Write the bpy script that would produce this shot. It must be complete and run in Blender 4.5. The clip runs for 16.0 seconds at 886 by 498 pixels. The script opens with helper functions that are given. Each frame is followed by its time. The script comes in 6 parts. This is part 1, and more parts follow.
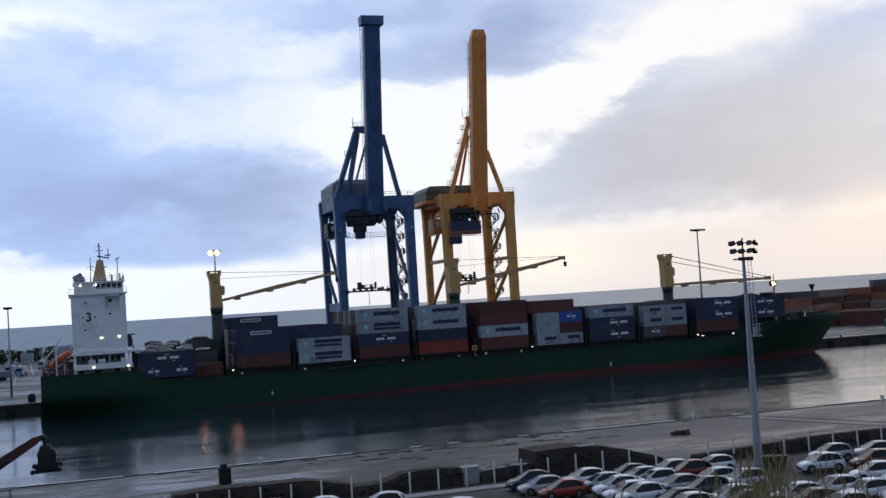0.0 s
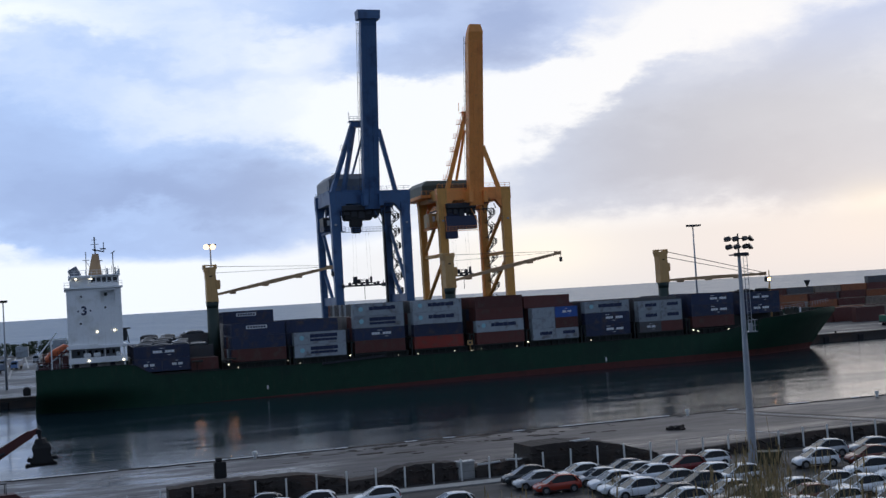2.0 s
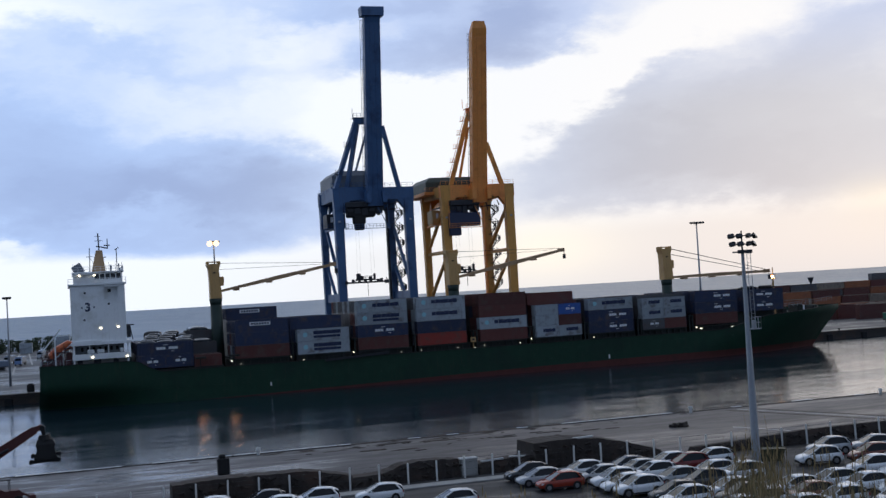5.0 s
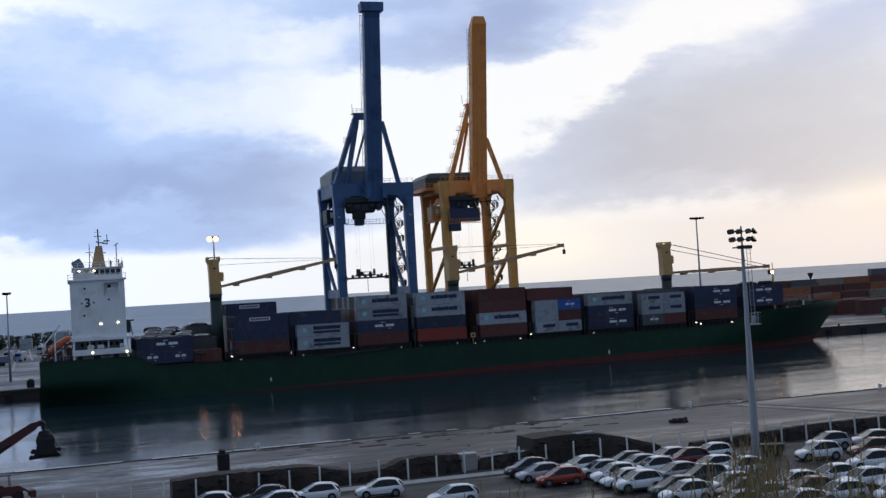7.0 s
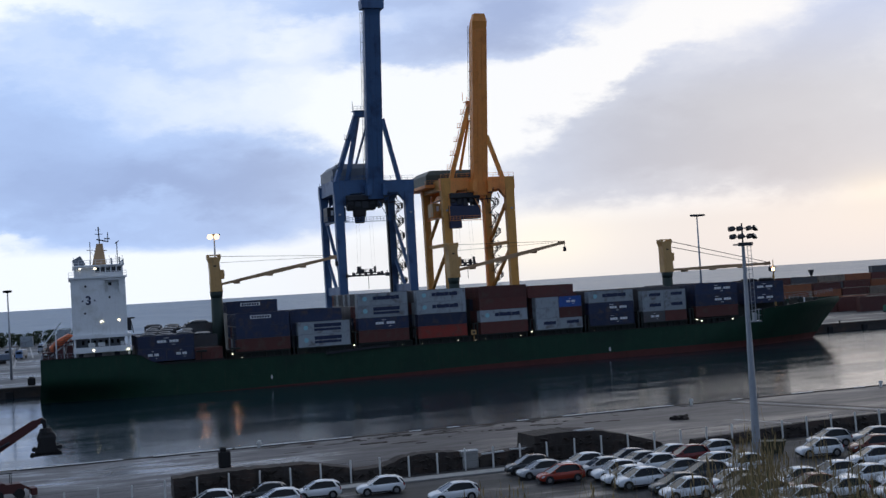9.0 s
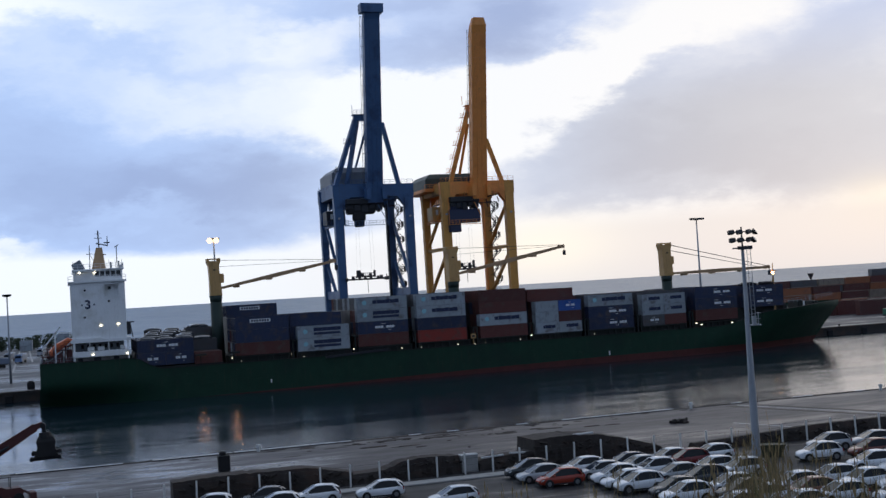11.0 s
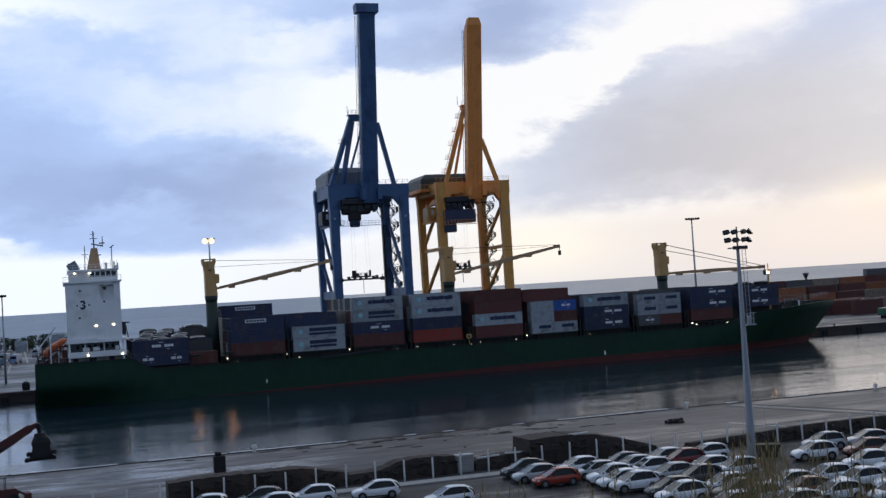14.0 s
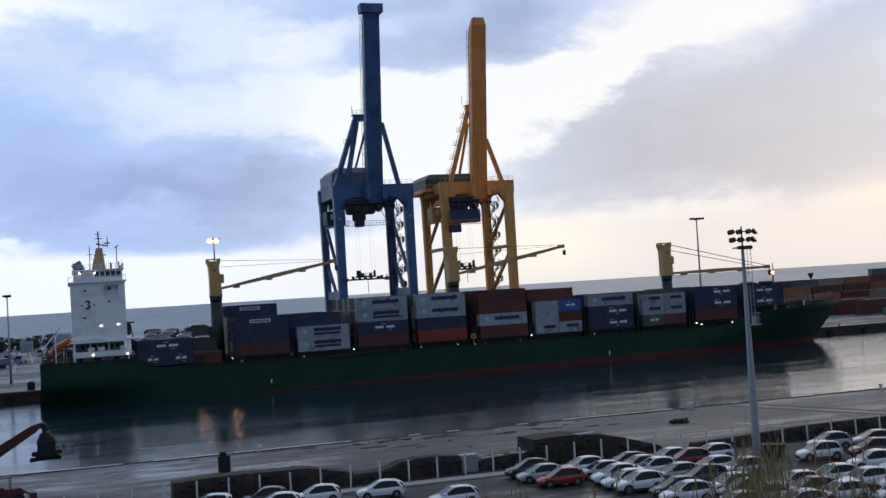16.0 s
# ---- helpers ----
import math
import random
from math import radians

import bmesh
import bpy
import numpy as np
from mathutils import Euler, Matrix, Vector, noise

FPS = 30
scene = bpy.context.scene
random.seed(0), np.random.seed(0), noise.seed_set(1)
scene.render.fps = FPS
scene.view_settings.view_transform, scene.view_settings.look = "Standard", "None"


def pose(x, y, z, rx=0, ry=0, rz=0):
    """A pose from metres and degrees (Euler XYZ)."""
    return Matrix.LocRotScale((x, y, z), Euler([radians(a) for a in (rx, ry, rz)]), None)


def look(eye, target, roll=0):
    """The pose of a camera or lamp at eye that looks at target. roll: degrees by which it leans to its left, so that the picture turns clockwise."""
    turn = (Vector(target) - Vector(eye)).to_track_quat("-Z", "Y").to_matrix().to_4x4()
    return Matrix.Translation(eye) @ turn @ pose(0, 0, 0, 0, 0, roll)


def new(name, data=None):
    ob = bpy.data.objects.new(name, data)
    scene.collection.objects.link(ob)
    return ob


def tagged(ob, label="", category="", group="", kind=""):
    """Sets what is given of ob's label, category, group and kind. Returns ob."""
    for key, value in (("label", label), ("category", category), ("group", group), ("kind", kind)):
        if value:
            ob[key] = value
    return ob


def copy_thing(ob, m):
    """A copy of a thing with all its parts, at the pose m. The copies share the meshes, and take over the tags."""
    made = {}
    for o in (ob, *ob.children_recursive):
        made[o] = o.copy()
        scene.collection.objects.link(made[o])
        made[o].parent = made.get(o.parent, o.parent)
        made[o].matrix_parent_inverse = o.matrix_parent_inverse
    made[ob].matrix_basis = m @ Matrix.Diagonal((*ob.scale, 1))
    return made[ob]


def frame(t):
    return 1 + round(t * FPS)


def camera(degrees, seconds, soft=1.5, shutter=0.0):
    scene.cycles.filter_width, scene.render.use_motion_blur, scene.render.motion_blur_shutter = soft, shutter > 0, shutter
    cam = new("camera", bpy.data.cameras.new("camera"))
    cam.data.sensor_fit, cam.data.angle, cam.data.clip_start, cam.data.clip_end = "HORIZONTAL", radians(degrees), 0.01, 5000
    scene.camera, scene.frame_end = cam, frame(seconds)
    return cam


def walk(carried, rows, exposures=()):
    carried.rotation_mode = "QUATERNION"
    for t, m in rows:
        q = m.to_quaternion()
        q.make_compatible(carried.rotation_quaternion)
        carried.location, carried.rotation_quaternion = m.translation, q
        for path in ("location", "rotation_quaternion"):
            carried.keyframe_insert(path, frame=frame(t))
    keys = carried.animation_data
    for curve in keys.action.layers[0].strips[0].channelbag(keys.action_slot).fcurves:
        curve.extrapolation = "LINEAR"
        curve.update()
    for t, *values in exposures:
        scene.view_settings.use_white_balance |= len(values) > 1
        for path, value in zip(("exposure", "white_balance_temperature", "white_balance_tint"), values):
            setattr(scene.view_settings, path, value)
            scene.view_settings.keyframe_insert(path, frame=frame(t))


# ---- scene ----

# ---- camera: hand-held on a hillside above the port, turning a little ----
# world: x runs along the quays, y across the basin, z up from the water
EYE = (0.0, 0.0, 20.8)
HEADING = -17.7
TURNS = [  # seconds, turn to the left, tilt up, roll
    (0.0, 0.1703, 2.4894, -3.6138),
    (0.5, 0.0066, 2.3350, -3.5449),
    (1.0, -0.0679, 2.2950, -3.4081),
    (1.5, -0.0314, 2.3406, -3.4905),
    (2.0, -0.0142, 2.2238, -3.4432),
    (2.5, -0.0234, 2.1872, -3.4360),
    (3.0, 0.0118, 2.1711, -3.3751),
    (3.5, 0.0067, 2.2495, -3.5051),
    (4.0, 0.0955, 2.2346, -3.4333),
    (6.5, 0.1918, 1.8810, -3.3487),
    (7.0, 0.1598, 1.8674, -3.3832),
    (7.5, 0.1527, 1.8267, -3.4279),
    (8.0, 0.2226, 1.8703, -3.4476),
    (8.5, 0.1981, 1.6785, -3.4169),
    (9.0, 0.1992, 1.7424, -3.4478),
    (11.5, 0.1391, 1.9321, -3.4872),
    (12.0, 0.0283, 1.9189, -3.5291),
    (12.5, -0.0001, 1.8111, -3.4339),
    (13.0, -0.0793, 1.8864, -3.4692),
    (13.5, -0.0428, 1.8559, -3.4674),
    (14.0, -0.0511, 1.9153, -3.5391),
    (14.5, 0.0384, 1.8719, -3.5415),
    (15.0, 0.2079, 1.9013, -3.5136),
    (15.5, 0.1897, 1.9480, -3.5707),
    (16.0, 0.1669, 1.9267, -3.5448),
]
cam = camera(40.94, 16.0, soft=1.45)
walk(cam, [(t, pose(*EYE, 90 + tilt, 0, HEADING + turn) @ pose(0, 0, 0, 0, 0, roll)) for t, turn, tilt, roll in TURNS],
     exposures=[(0.0, 0.0), (16.0, 0.0)])

# ---- sky and sun: low sun behind broken cloud, beyond the ship's bow ----
SUN_TURN, SUN_HEIGHT = 37.5, 5.0


def node(tree, kind, **values):
    n = tree.nodes.new(kind)
    for key, value in values.items():
        if key == "op":
            n.operation = value
        elif key == "blend":
            n.blend_type = value
        elif key == "typ":
            n.data_type = value
    return n


class Sums:
    """Short arithmetic on shader sockets."""

    def __init__(self, tree):
        self.tree = tree

    def put(self, socket, value):
        if isinstance(value, (int, float, tuple, list)):
            socket.default_value = value
        else:
            self.tree.links.new(value, socket)

    def m(self, op, a, b=0.0, c=0.0, clamp=False):
        n = node(self.tree, "ShaderNodeMath", op=op)
        n.use_clamp = clamp
        for i, v in enumerate((a, b, c)):
            self.put(n.inputs[i], v)
        return n.outputs[0]

    def v(self, op, a, b=(0, 0, 0)):
        n = node(self.tree, "ShaderNodeVectorMath", op=op)
        self.put(n.inputs[0], a)
        self.put(n.inputs[1], b)
        return n.outputs["Value"] if op == "DOT_PRODUCT" else n.outputs["Vector"]

    def scaled(self, a, k):
        n = node(self.tree, "ShaderNodeVectorMath", op="SCALE")
        self.put(n.inputs[0], a)
        self.put(n.inputs["Scale"], k)
        return n.outputs["Vector"]

    def noise(self, vec, scale, detail=4.0, rough=0.55, color=False):
        n = node(self.tree, "ShaderNodeTexNoise")
        self.put(n.inputs["Vector"], vec)
        n.inputs["Scale"].default_value, n.inputs["Detail"].default_value, n.inputs["Roughness"].default_value = scale, detail, rough
        return n.outputs["Color"] if color else n.outputs["Fac"]

    def mix(self, fac, a, b, blend="MIX"):
        n = node(self.tree, "ShaderNodeMix", typ="RGBA", blend=blend)
        self.put(n.inputs[0], fac)
        self.put(n.inputs[6], a if not isinstance(a, tuple) else (*a[:3], 1))
        self.put(n.inputs[7], b if not isinstance(b, tuple) else (*b[:3], 1))
        return n.outputs[2]

    def ramp(self, fac, lo, hi):
        n = node(self.tree, "ShaderNodeMapRange")
        n.interpolation_type = "SMOOTHSTEP"
        self.put(n.inputs[0], fac)
        n.inputs[1].default_value, n.inputs[2].default_value = lo, hi
        return n.outputs[0]


world = bpy.data.worlds.new("evening_sky")
scene.world = world
world.use_nodes = True
wt = world.node_tree
wt.nodes.clear()
S = Sums(wt)
way = node(wt, "ShaderNodeTexCoord").outputs["Generated"]
sky = node(wt, "ShaderNodeTexSky")
sky.sky_type, sky.sun_disc = "NISHITA", False
sky.sun_elevation, sky.sun_rotation = radians(SUN_HEIGHT), radians(SUN_TURN)
sky.air_density, sky.dust_density, sky.ozone_density = 1.0, 2.0, 2.0
c, s = math.cos(radians(17.7)), math.sin(radians(17.7))
warp = S.v("SUBTRACT", S.noise(S.v("MULTIPLY", way, (1, 1, 2.2)), 7.0, 6, 0.6, True), (0.5, 0.5, 0.5))
warp2 = S.v("SUBTRACT", S.noise(S.v("MULTIPLY", way, (1, 1, 2.6)), 26.0, 5, 0.6, True), (0.5, 0.5, 0.5))
bent = S.v("ADD", S.v("ADD", way, S.scaled(warp, 0.12)), S.scaled(warp2, 0.022))
across = S.v("DOT_PRODUCT", bent, (c, -s, 0))
up = S.v("DOT_PRODUCT", bent, (0, 0, 1))
flat_across = S.v("DOT_PRODUCT", way, (c, -s, 0))
flat_up = S.v("DOT_PRODUCT", way, (0, 0, 1))


def lobe(x, w, sx, sw, lean=0.0, a=None, b=None):
    """A soft oval round a direction (in thousandths across and up), as a socket from 0 to 1."""
    ca, sa = math.cos(radians(lean)), math.sin(radians(lean))
    dx, dw = S.m("SUBTRACT", a or across, x / 1000), S.m("SUBTRACT", b or up, w / 1000)
    p = S.m("DIVIDE", S.m("ADD", S.m("MULTIPLY", dx, ca), S.m("MULTIPLY", dw, sa)), sx / 1000)
    q = S.m("DIVIDE", S.m("SUBTRACT", S.m("MULTIPLY", dw, ca), S.m("MULTIPLY", dx, sa)), sw / 1000)
    r2 = S.m("ADD", S.m("MULTIPLY", p, p), S.m("MULTIPLY", q, q))
    return S.m("EXPONENT", S.m("MULTIPLY", r2, -1.0))


# banks of grey cloud: across, up, half-width, half-height, lean, weight
BANKS = [(-230, 84, 220, 46, 1, 0.66), (230, 78, 210, 24, 0, 0.34), (-330, 150, 90, 40, 0, 0.30), (-130, 105, 70, 34, -12, 0.35), (45, 212, 90, 30, 10, 0.85), (-30, 250, 120, 14, 6, 0.4),
         (-40, 192, 40, 20, 20, 0.30), (150, 112, 110, 36, -8, 0.42), (290, 116, 140, 46, 0, 0.46), (-210, 205, 140, 20, -4, 0.18),
         (320, 182, 120, 34, 18, 0.34), (190, 165, 60, 16, 25, 0.25), (-60, 300, 300, 40, 0, 0.5), (420, 320, 220, 60, 0, 0.4)]
GAPS = [(-20, 135, 75, 52, 10, 0.75), (100, 160, 140, 26, 24, 0.55), (-330, 222, 70, 12, 0, 0.22), (-245, 66, 50, 8, 4, 0.28), (-355, 45, 22, 8, 0, 0.28)]
grey = 0.10
for *shape, k in BANKS:
    grey = S.m("ADD", grey, S.m("MULTIPLY", lobe(*shape), k))
for *shape, k in GAPS:
    grey = S.m("SUBTRACT", grey, S.m("MULTIPLY", lobe(*shape), k))
tuft = S.noise(S.v("MULTIPLY", bent, (1, 1, 2.4)), 9.0, 4, 0.5)
grey = S.m("ADD", grey, S.m("MULTIPLY", S.m("SUBTRACT", tuft, 0.5), 0.36))
grey = S.m("ADD", grey, S.m("MULTIPLY", S.ramp(flat_across, -0.05, -0.38), 0.10))
# the clear strip over the sea
side = S.ramp(flat_across, -0.30, 0.28)
strip = S.m("SUBTRACT", 1.0, S.ramp(S.m("ADD", flat_up, S.m("MULTIPLY", side, -0.018)), 0.022, 0.052))
grey = S.m("SUBTRACT", grey, S.m("MULTIPLY", strip, S.m("SUBTRACT", 0.8, S.m("MULTIPLY", side, 0.52))), clamp=True)
aloft = S.ramp(flat_up, 0.13, 0.23)
cloud_dark = S.mix(side, (0.34, 0.45, 0.74), S.mix(aloft, (0.53, 0.55, 0.63), (0.36, 0.45, 0.70)))
cloud_mid = S.mix(side, (0.49, 0.66, 1.02), S.mix(aloft, (0.63, 0.655, 0.735), (0.59, 0.68, 0.91)))
cloud_lit = S.mix(side, (0.96, 1.03, 1.12), (0.97, 0.97, 0.99))
tone = S.mix(S.ramp(grey, 0.0, 0.5), cloud_lit, cloud_mid)
tone = S.mix(S.ramp(grey, 0.32, 1.05), tone, cloud_dark)
glow = S.m("MULTIPLY", lobe(350, 44, 38, 22, 0, flat_across, flat_up), S.ramp(flat_up, -0.02, 0.03))
tone = S.mix(S.m("MULTIPLY", glow, 0.7), tone, (1.15, 1.02, 0.80))
warm = S.m("MULTIPLY", strip, S.m("MULTIPLY", side, 0.85))
tone = S.mix(warm, tone, (0.79, 0.76, 0.765))
cream = lobe(78, 30, 62, 26, 0, flat_across, flat_up)
tone = S.mix(S.m("MULTIPLY", cream, 0.75), tone, (1.10, 1.03, 0.90))
# away from the sunset the cover is thicker and duller
back = S.ramp(S.v("DOT_PRODUCT", way, (s, c, 0)), 0.75, -0.3)
high = S.ramp(flat_up, 0.30, 0.75)
dull = S.m("MAXIMUM", S.m("MULTIPLY", back, 0.9), S.m("MULTIPLY", high, 0.6))
tone = S.mix(dull, tone, S.mix(tuft, (0.12, 0.19, 0.33), (0.27, 0.37, 0.57)))
both = S.mix(0.04, tone, S.scaled(sky.outputs["Color"], 0.08))
bg = node(wt, "ShaderNodeBackground")
wt.links.new(both, bg.inputs["Color"])
bg.inputs["Strength"].default_value = 1.0
wt.links.new(bg.outputs[0], node(wt, "ShaderNodeOutputWorld").inputs[0])

sun = new("sun", bpy.data.lights.new("sun", "SUN"))
sun.data.energy, sun.data.angle, sun.data.color = 0.22, radians(50), (1.0, 0.90, 0.78)
a, e = radians(SUN_TURN), radians(SUN_HEIGHT + 3)
sun.matrix_world = look((0, 0, 0), (-math.sin(a) * math.cos(e), -math.cos(a) * math.cos(e), -math.sin(e)))

# ---- materials ----


def material(name, base=(0.5, 0.5, 0.5), rough=0.5, metal=0.0, vary=0.25, scale=1.0, bump=0.0, bump_scale=20.0, dirt=None, dirt_scale=0.4,
             tinted=False, streaks=0.0, spec=0.5, island=0.0):
    """A painted or natural surface: fine grain, large stains, optional streaks running down, optional colour of the object."""
    mat = bpy.data.materials.new(name)
    mat.use_nodes = True
    tree = mat.node_tree
    k = Sums(tree)
    shader = tree.nodes["Principled BSDF"]
    at = node(tree, "ShaderNodeTexCoord").outputs["Object"]
    if tinted:
        info = node(tree, "ShaderNodeObjectInfo")
        base = info.outputs["Color"]
        shift = k.m("MULTIPLY", info.outputs["Random"], 37.0)
        at = k.v("ADD", at, k.v("MULTIPLY", node_vec(tree, k, shift), (1, 1, 1)))
    grain = k.noise(at, 9.0 * scale, 5, 0.6)
    stain = k.noise(at, dirt_scale, 4, 0.6)
    colour = k.mix(vary, base, k.mix(grain, (0.25, 0.25, 0.25), (1.6, 1.6, 1.6)), "MULTIPLY") if vary else base
    if dirt:
        colour = k.mix(k.m("MULTIPLY", k.ramp(stain, 0.48, 0.75), 0.75), colour, dirt)
    if streaks:
        run = k.noise(k.v("MULTIPLY", at, (2.5, 2.5, 0.18)), 1.0, 5, 0.65)
        colour = k.mix(k.m("MULTIPLY", k.ramp(run, 0.52, 0.78), streaks), colour, (0.09, 0.055, 0.035))
    if island:
        rnd = node(tree, "ShaderNodeNewGeometry").outputs["Random Per Island"]
        colour = k.mix(island, colour, k.mix(rnd, (0.3, 0.3, 0.3), (1.7, 1.7, 1.7)), "MULTIPLY")
    k.put(shader.inputs["Base Color"], (*colour, 1) if isinstance(colour, tuple) else colour)
    k.put(shader.inputs["Roughness"], k.m("ADD", rough, k.m("MULTIPLY", k.m("SUBTRACT", stain, 0.5), 0.3), clamp=True))
    shader.inputs["Metallic"].default_value = metal
    shader.inputs["Specular IOR Level"].default_value = spec
    if bump:
        b = node(tree, "ShaderNodeBump")
        b.inputs["Strength"].default_value, b.inputs["Distance"].default_value = 1.0, bump
        k.put(b.inputs["Height"], k.noise(at, bump_scale, 5, 0.6))
        k.put(shader.inputs["Normal"], b.outputs[0])
    return mat


def node_vec(tree, k, value):
    n = node(tree, "ShaderNodeCombineXYZ")
    for i in range(3):
        k.put(n.inputs[i], value)
    return n.outputs[0]


def glowing(name, colour, strength):
    mat = bpy.data.materials.new(name)
    mat.use_nodes = True
    shader = mat.node_tree.nodes["Principled BSDF"]
    shader.inputs["Base Color"].default_value = (*colour, 1)
    shader.inputs["Emission Color"].default_value = (*colour, 1)
    shader.inputs["Emission Strength"].default_value = strength
    return mat


def water_material():
    mat = bpy.data.materials.new("harbour_water")
    mat.use_nodes = True
    tree = mat.node_tree
    k = Sums(tree)
    shader = tree.nodes["Principled BSDF"]
    at = node(tree, "ShaderNodeTexCoord").outputs["Object"]
    shader.inputs["IOR"].default_value = 1.33
    shader.inputs["Specular IOR Level"].default_value = 0.29
    patches = k.noise(k.v("MULTIPLY", at, (0.010, 0.045, 1)), 1.0, 5, 0.6)
    # sheltered basin; open sea beyond the terminal is rougher, its base colour paler and bluer
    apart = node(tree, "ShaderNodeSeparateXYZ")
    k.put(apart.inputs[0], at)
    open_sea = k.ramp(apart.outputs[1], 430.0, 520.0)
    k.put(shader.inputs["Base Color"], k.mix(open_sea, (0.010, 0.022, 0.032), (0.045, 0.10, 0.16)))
    calm = k.m("ADD", 0.09, k.m("MULTIPLY", k.ramp(patches, 0.40, 0.66), 0.09))
    k.put(shader.inputs["Roughness"], k.m("ADD", calm, k.m("MULTIPLY", open_sea, 0.25)))
    small = k.noise(k.v("MULTIPLY", at, (0.55, 1.1, 1)), 1.0, 4, 0.6)
    swell = k.noise(k.v("MULTIPLY", at, (0.09, 0.22, 1)), 1.0, 3, 0.5)
    # the wind ruffles it past the bow, out of the ship's lee
    ruffled = k.m("MULTIPLY", k.ramp(apart.outputs[0], 150.0, 215.0), 0.25)
    small = k.m("ADD", small, k.m("MULTIPLY", k.noise(k.v("MULTIPLY", at, (0.9, 1.2, 1)), 1.0, 3, 0.6), k.m("MULTIPLY", ruffled, 12.0)))
    height = k.m("ADD", k.m("MULTIPLY", small, k.m("ADD", 0.038, k.m("MULTIPLY", k.ramp(patches, 0.42, 0.70), 0.06))), k.m("MULTIPLY", swell, 0.085))
    b = node(tree, "ShaderNodeBump")
    b.inputs["Strength"].default_value, b.inputs["Distance"].default_value = 1.0, 1.0
    k.put(b.inputs["Height"], height)
    k.put(shader.inputs["Normal"], b.outputs[0])
    return mat


def wet_material(name, base, puddle, scale, dry, gloss, drained=0.0, brushed=0.8, spec=0.35):
    """Wet concrete or asphalt: darker and glossy where the water stands."""
    mat = bpy.data.materials.new(name)
    mat.use_nodes = True
    tree = mat.node_tree
    k = Sums(tree)
    shader = tree.nodes["Principled BSDF"]
    shader.inputs["Specular IOR Level"].default_value = spec
    at = node(tree, "ShaderNodeTexCoord").outputs["Object"]
    pools = k.noise(k.v("MULTIPLY", at, (0.35, 1.0, 1)), scale, 6, 0.62)
    wet = k.ramp(pools, 0.42, 0.58)
    if drained:
        part_at = node(tree, "ShaderNodeSeparateXYZ")
        k.put(part_at.inputs[0], at)
        wet = k.m("MULTIPLY", wet, k.m("SUBTRACT", 1.0, k.m("MULTIPLY", k.ramp(part_at.outputs[0], 25.0, 70.0), drained)))
    grain = k.noise(at, 6.0, 4, 0.7)
    colour = k.mix(0.5, base, k.mix(grain, (0.4, 0.4, 0.4), (1.5, 1.5, 1.5)), "MULTIPLY")
    run = k.noise(k.v("MULTIPLY", at, (0.07, 0.30, 1)), 1.0, 6, 0.7)
    colour = k.mix(brushed, colour, k.mix(k.ramp(run, 0.35, 0.65), (0.45, 0.45, 0.45), (1.5, 1.5, 1.5)), "MULTIPLY")
    wet = k.m("MULTIPLY", wet, k.ramp(run, 0.62, 0.42))
    blot = k.ramp(k.noise(k.v("MULTIPLY", at, (0.16, 0.5, 1)), 1.0, 5, 0.68), 0.47, 0.58)
    colour = k.mix(k.m("MULTIPLY", blot, 0.75), colour, k.mix(0.5, puddle, (0.008, 0.008, 0.009)))
    k.put(shader.inputs["Base Color"], k.mix(wet, colour, puddle))
    k.put(shader.inputs["Roughness"], k.m("SUBTRACT", dry, k.m("MULTIPLY", wet, dry - gloss)))
    b = node(tree, "ShaderNodeBump")
    b.inputs["Strength"].default_value, b.inputs["Distance"].default_value = 1.0, 0.02
    k.put(b.inputs["Height"], k.noise(at, 1.6, 5, 0.65))
    k.put(shader.inputs["Normal"], b.outputs[0])
    return mat


M_WATER = water_material()
M_APRON = wet_material("wet_concrete", (0.048, 0.045, 0.052), (0.026, 0.025, 0.03), 0.07, 0.6, 0.15, 0.55, 0.6)
M_LOT = wet_material("wet_asphalt", (0.032, 0.032, 0.034), (0.02, 0.02, 0.022), 0.16, 0.72, 0.32)
M_YARD = wet_material("pale_wet_yard", (0.058, 0.062, 0.07), (0.035, 0.04, 0.045), 0.03, 0.65, 0.26, spec=0.22)
M_QUAYFACE = material("dark_quay_face", (0.05, 0.042, 0.038), 0.8, 0, 0.5, 0.2, 0.05, 1.5, (0.10, 0.06, 0.04), 0.2)
M_CONCRETE = material("concrete", (0.30, 0.30, 0.29), 0.8, 0, 0.4, 0.5, 0.01, 8, (0.16, 0.15, 0.14), 0.5)
M_COPING = material("worn_white_coping", (0.55, 0.56, 0.57), 0.7, 0, 0.4, 0.5, 0.01, 8, (0.05, 0.05, 0.05), 0.11)
M_HULL = material("green_hull_paint", (0.011, 0.045, 0.026), 0.55, 0, 0.35, 0.05, 0.03, 0.35, (0.012, 0.03, 0.022), 0.08, streaks=0.25, spec=0.25)
M_BOOT = material("red_boot_paint", (0.10, 0.03, 0.026), 0.7, 0, 0.45, 0.2, 0.02, 1, (0.06, 0.03, 0.025), 0.3, streaks=0.4, spec=0.25)
M_DECK = material("dark_deck_paint", (0.014, 0.02, 0.017), 0.75, 0, 0.4, 0.3, 0.0, 1, (0.03, 0.02, 0.016), 0.4)
M_WHITE = material("white_ship_paint", (0.84, 0.855, 0.86), 0.45, 0, 0.12, 0.2, 0.0, 1, (0.62, 0.62, 0.58), 0.3, streaks=0.16)
M_DARKGLASS = material("dark_window_glass", (0.012, 0.015, 0.018), 0.08, 0, 0)
M_BLACK = material("black_rubber_and_steel", (0.010, 0.010, 0.011), 0.75, 0, 0.3)
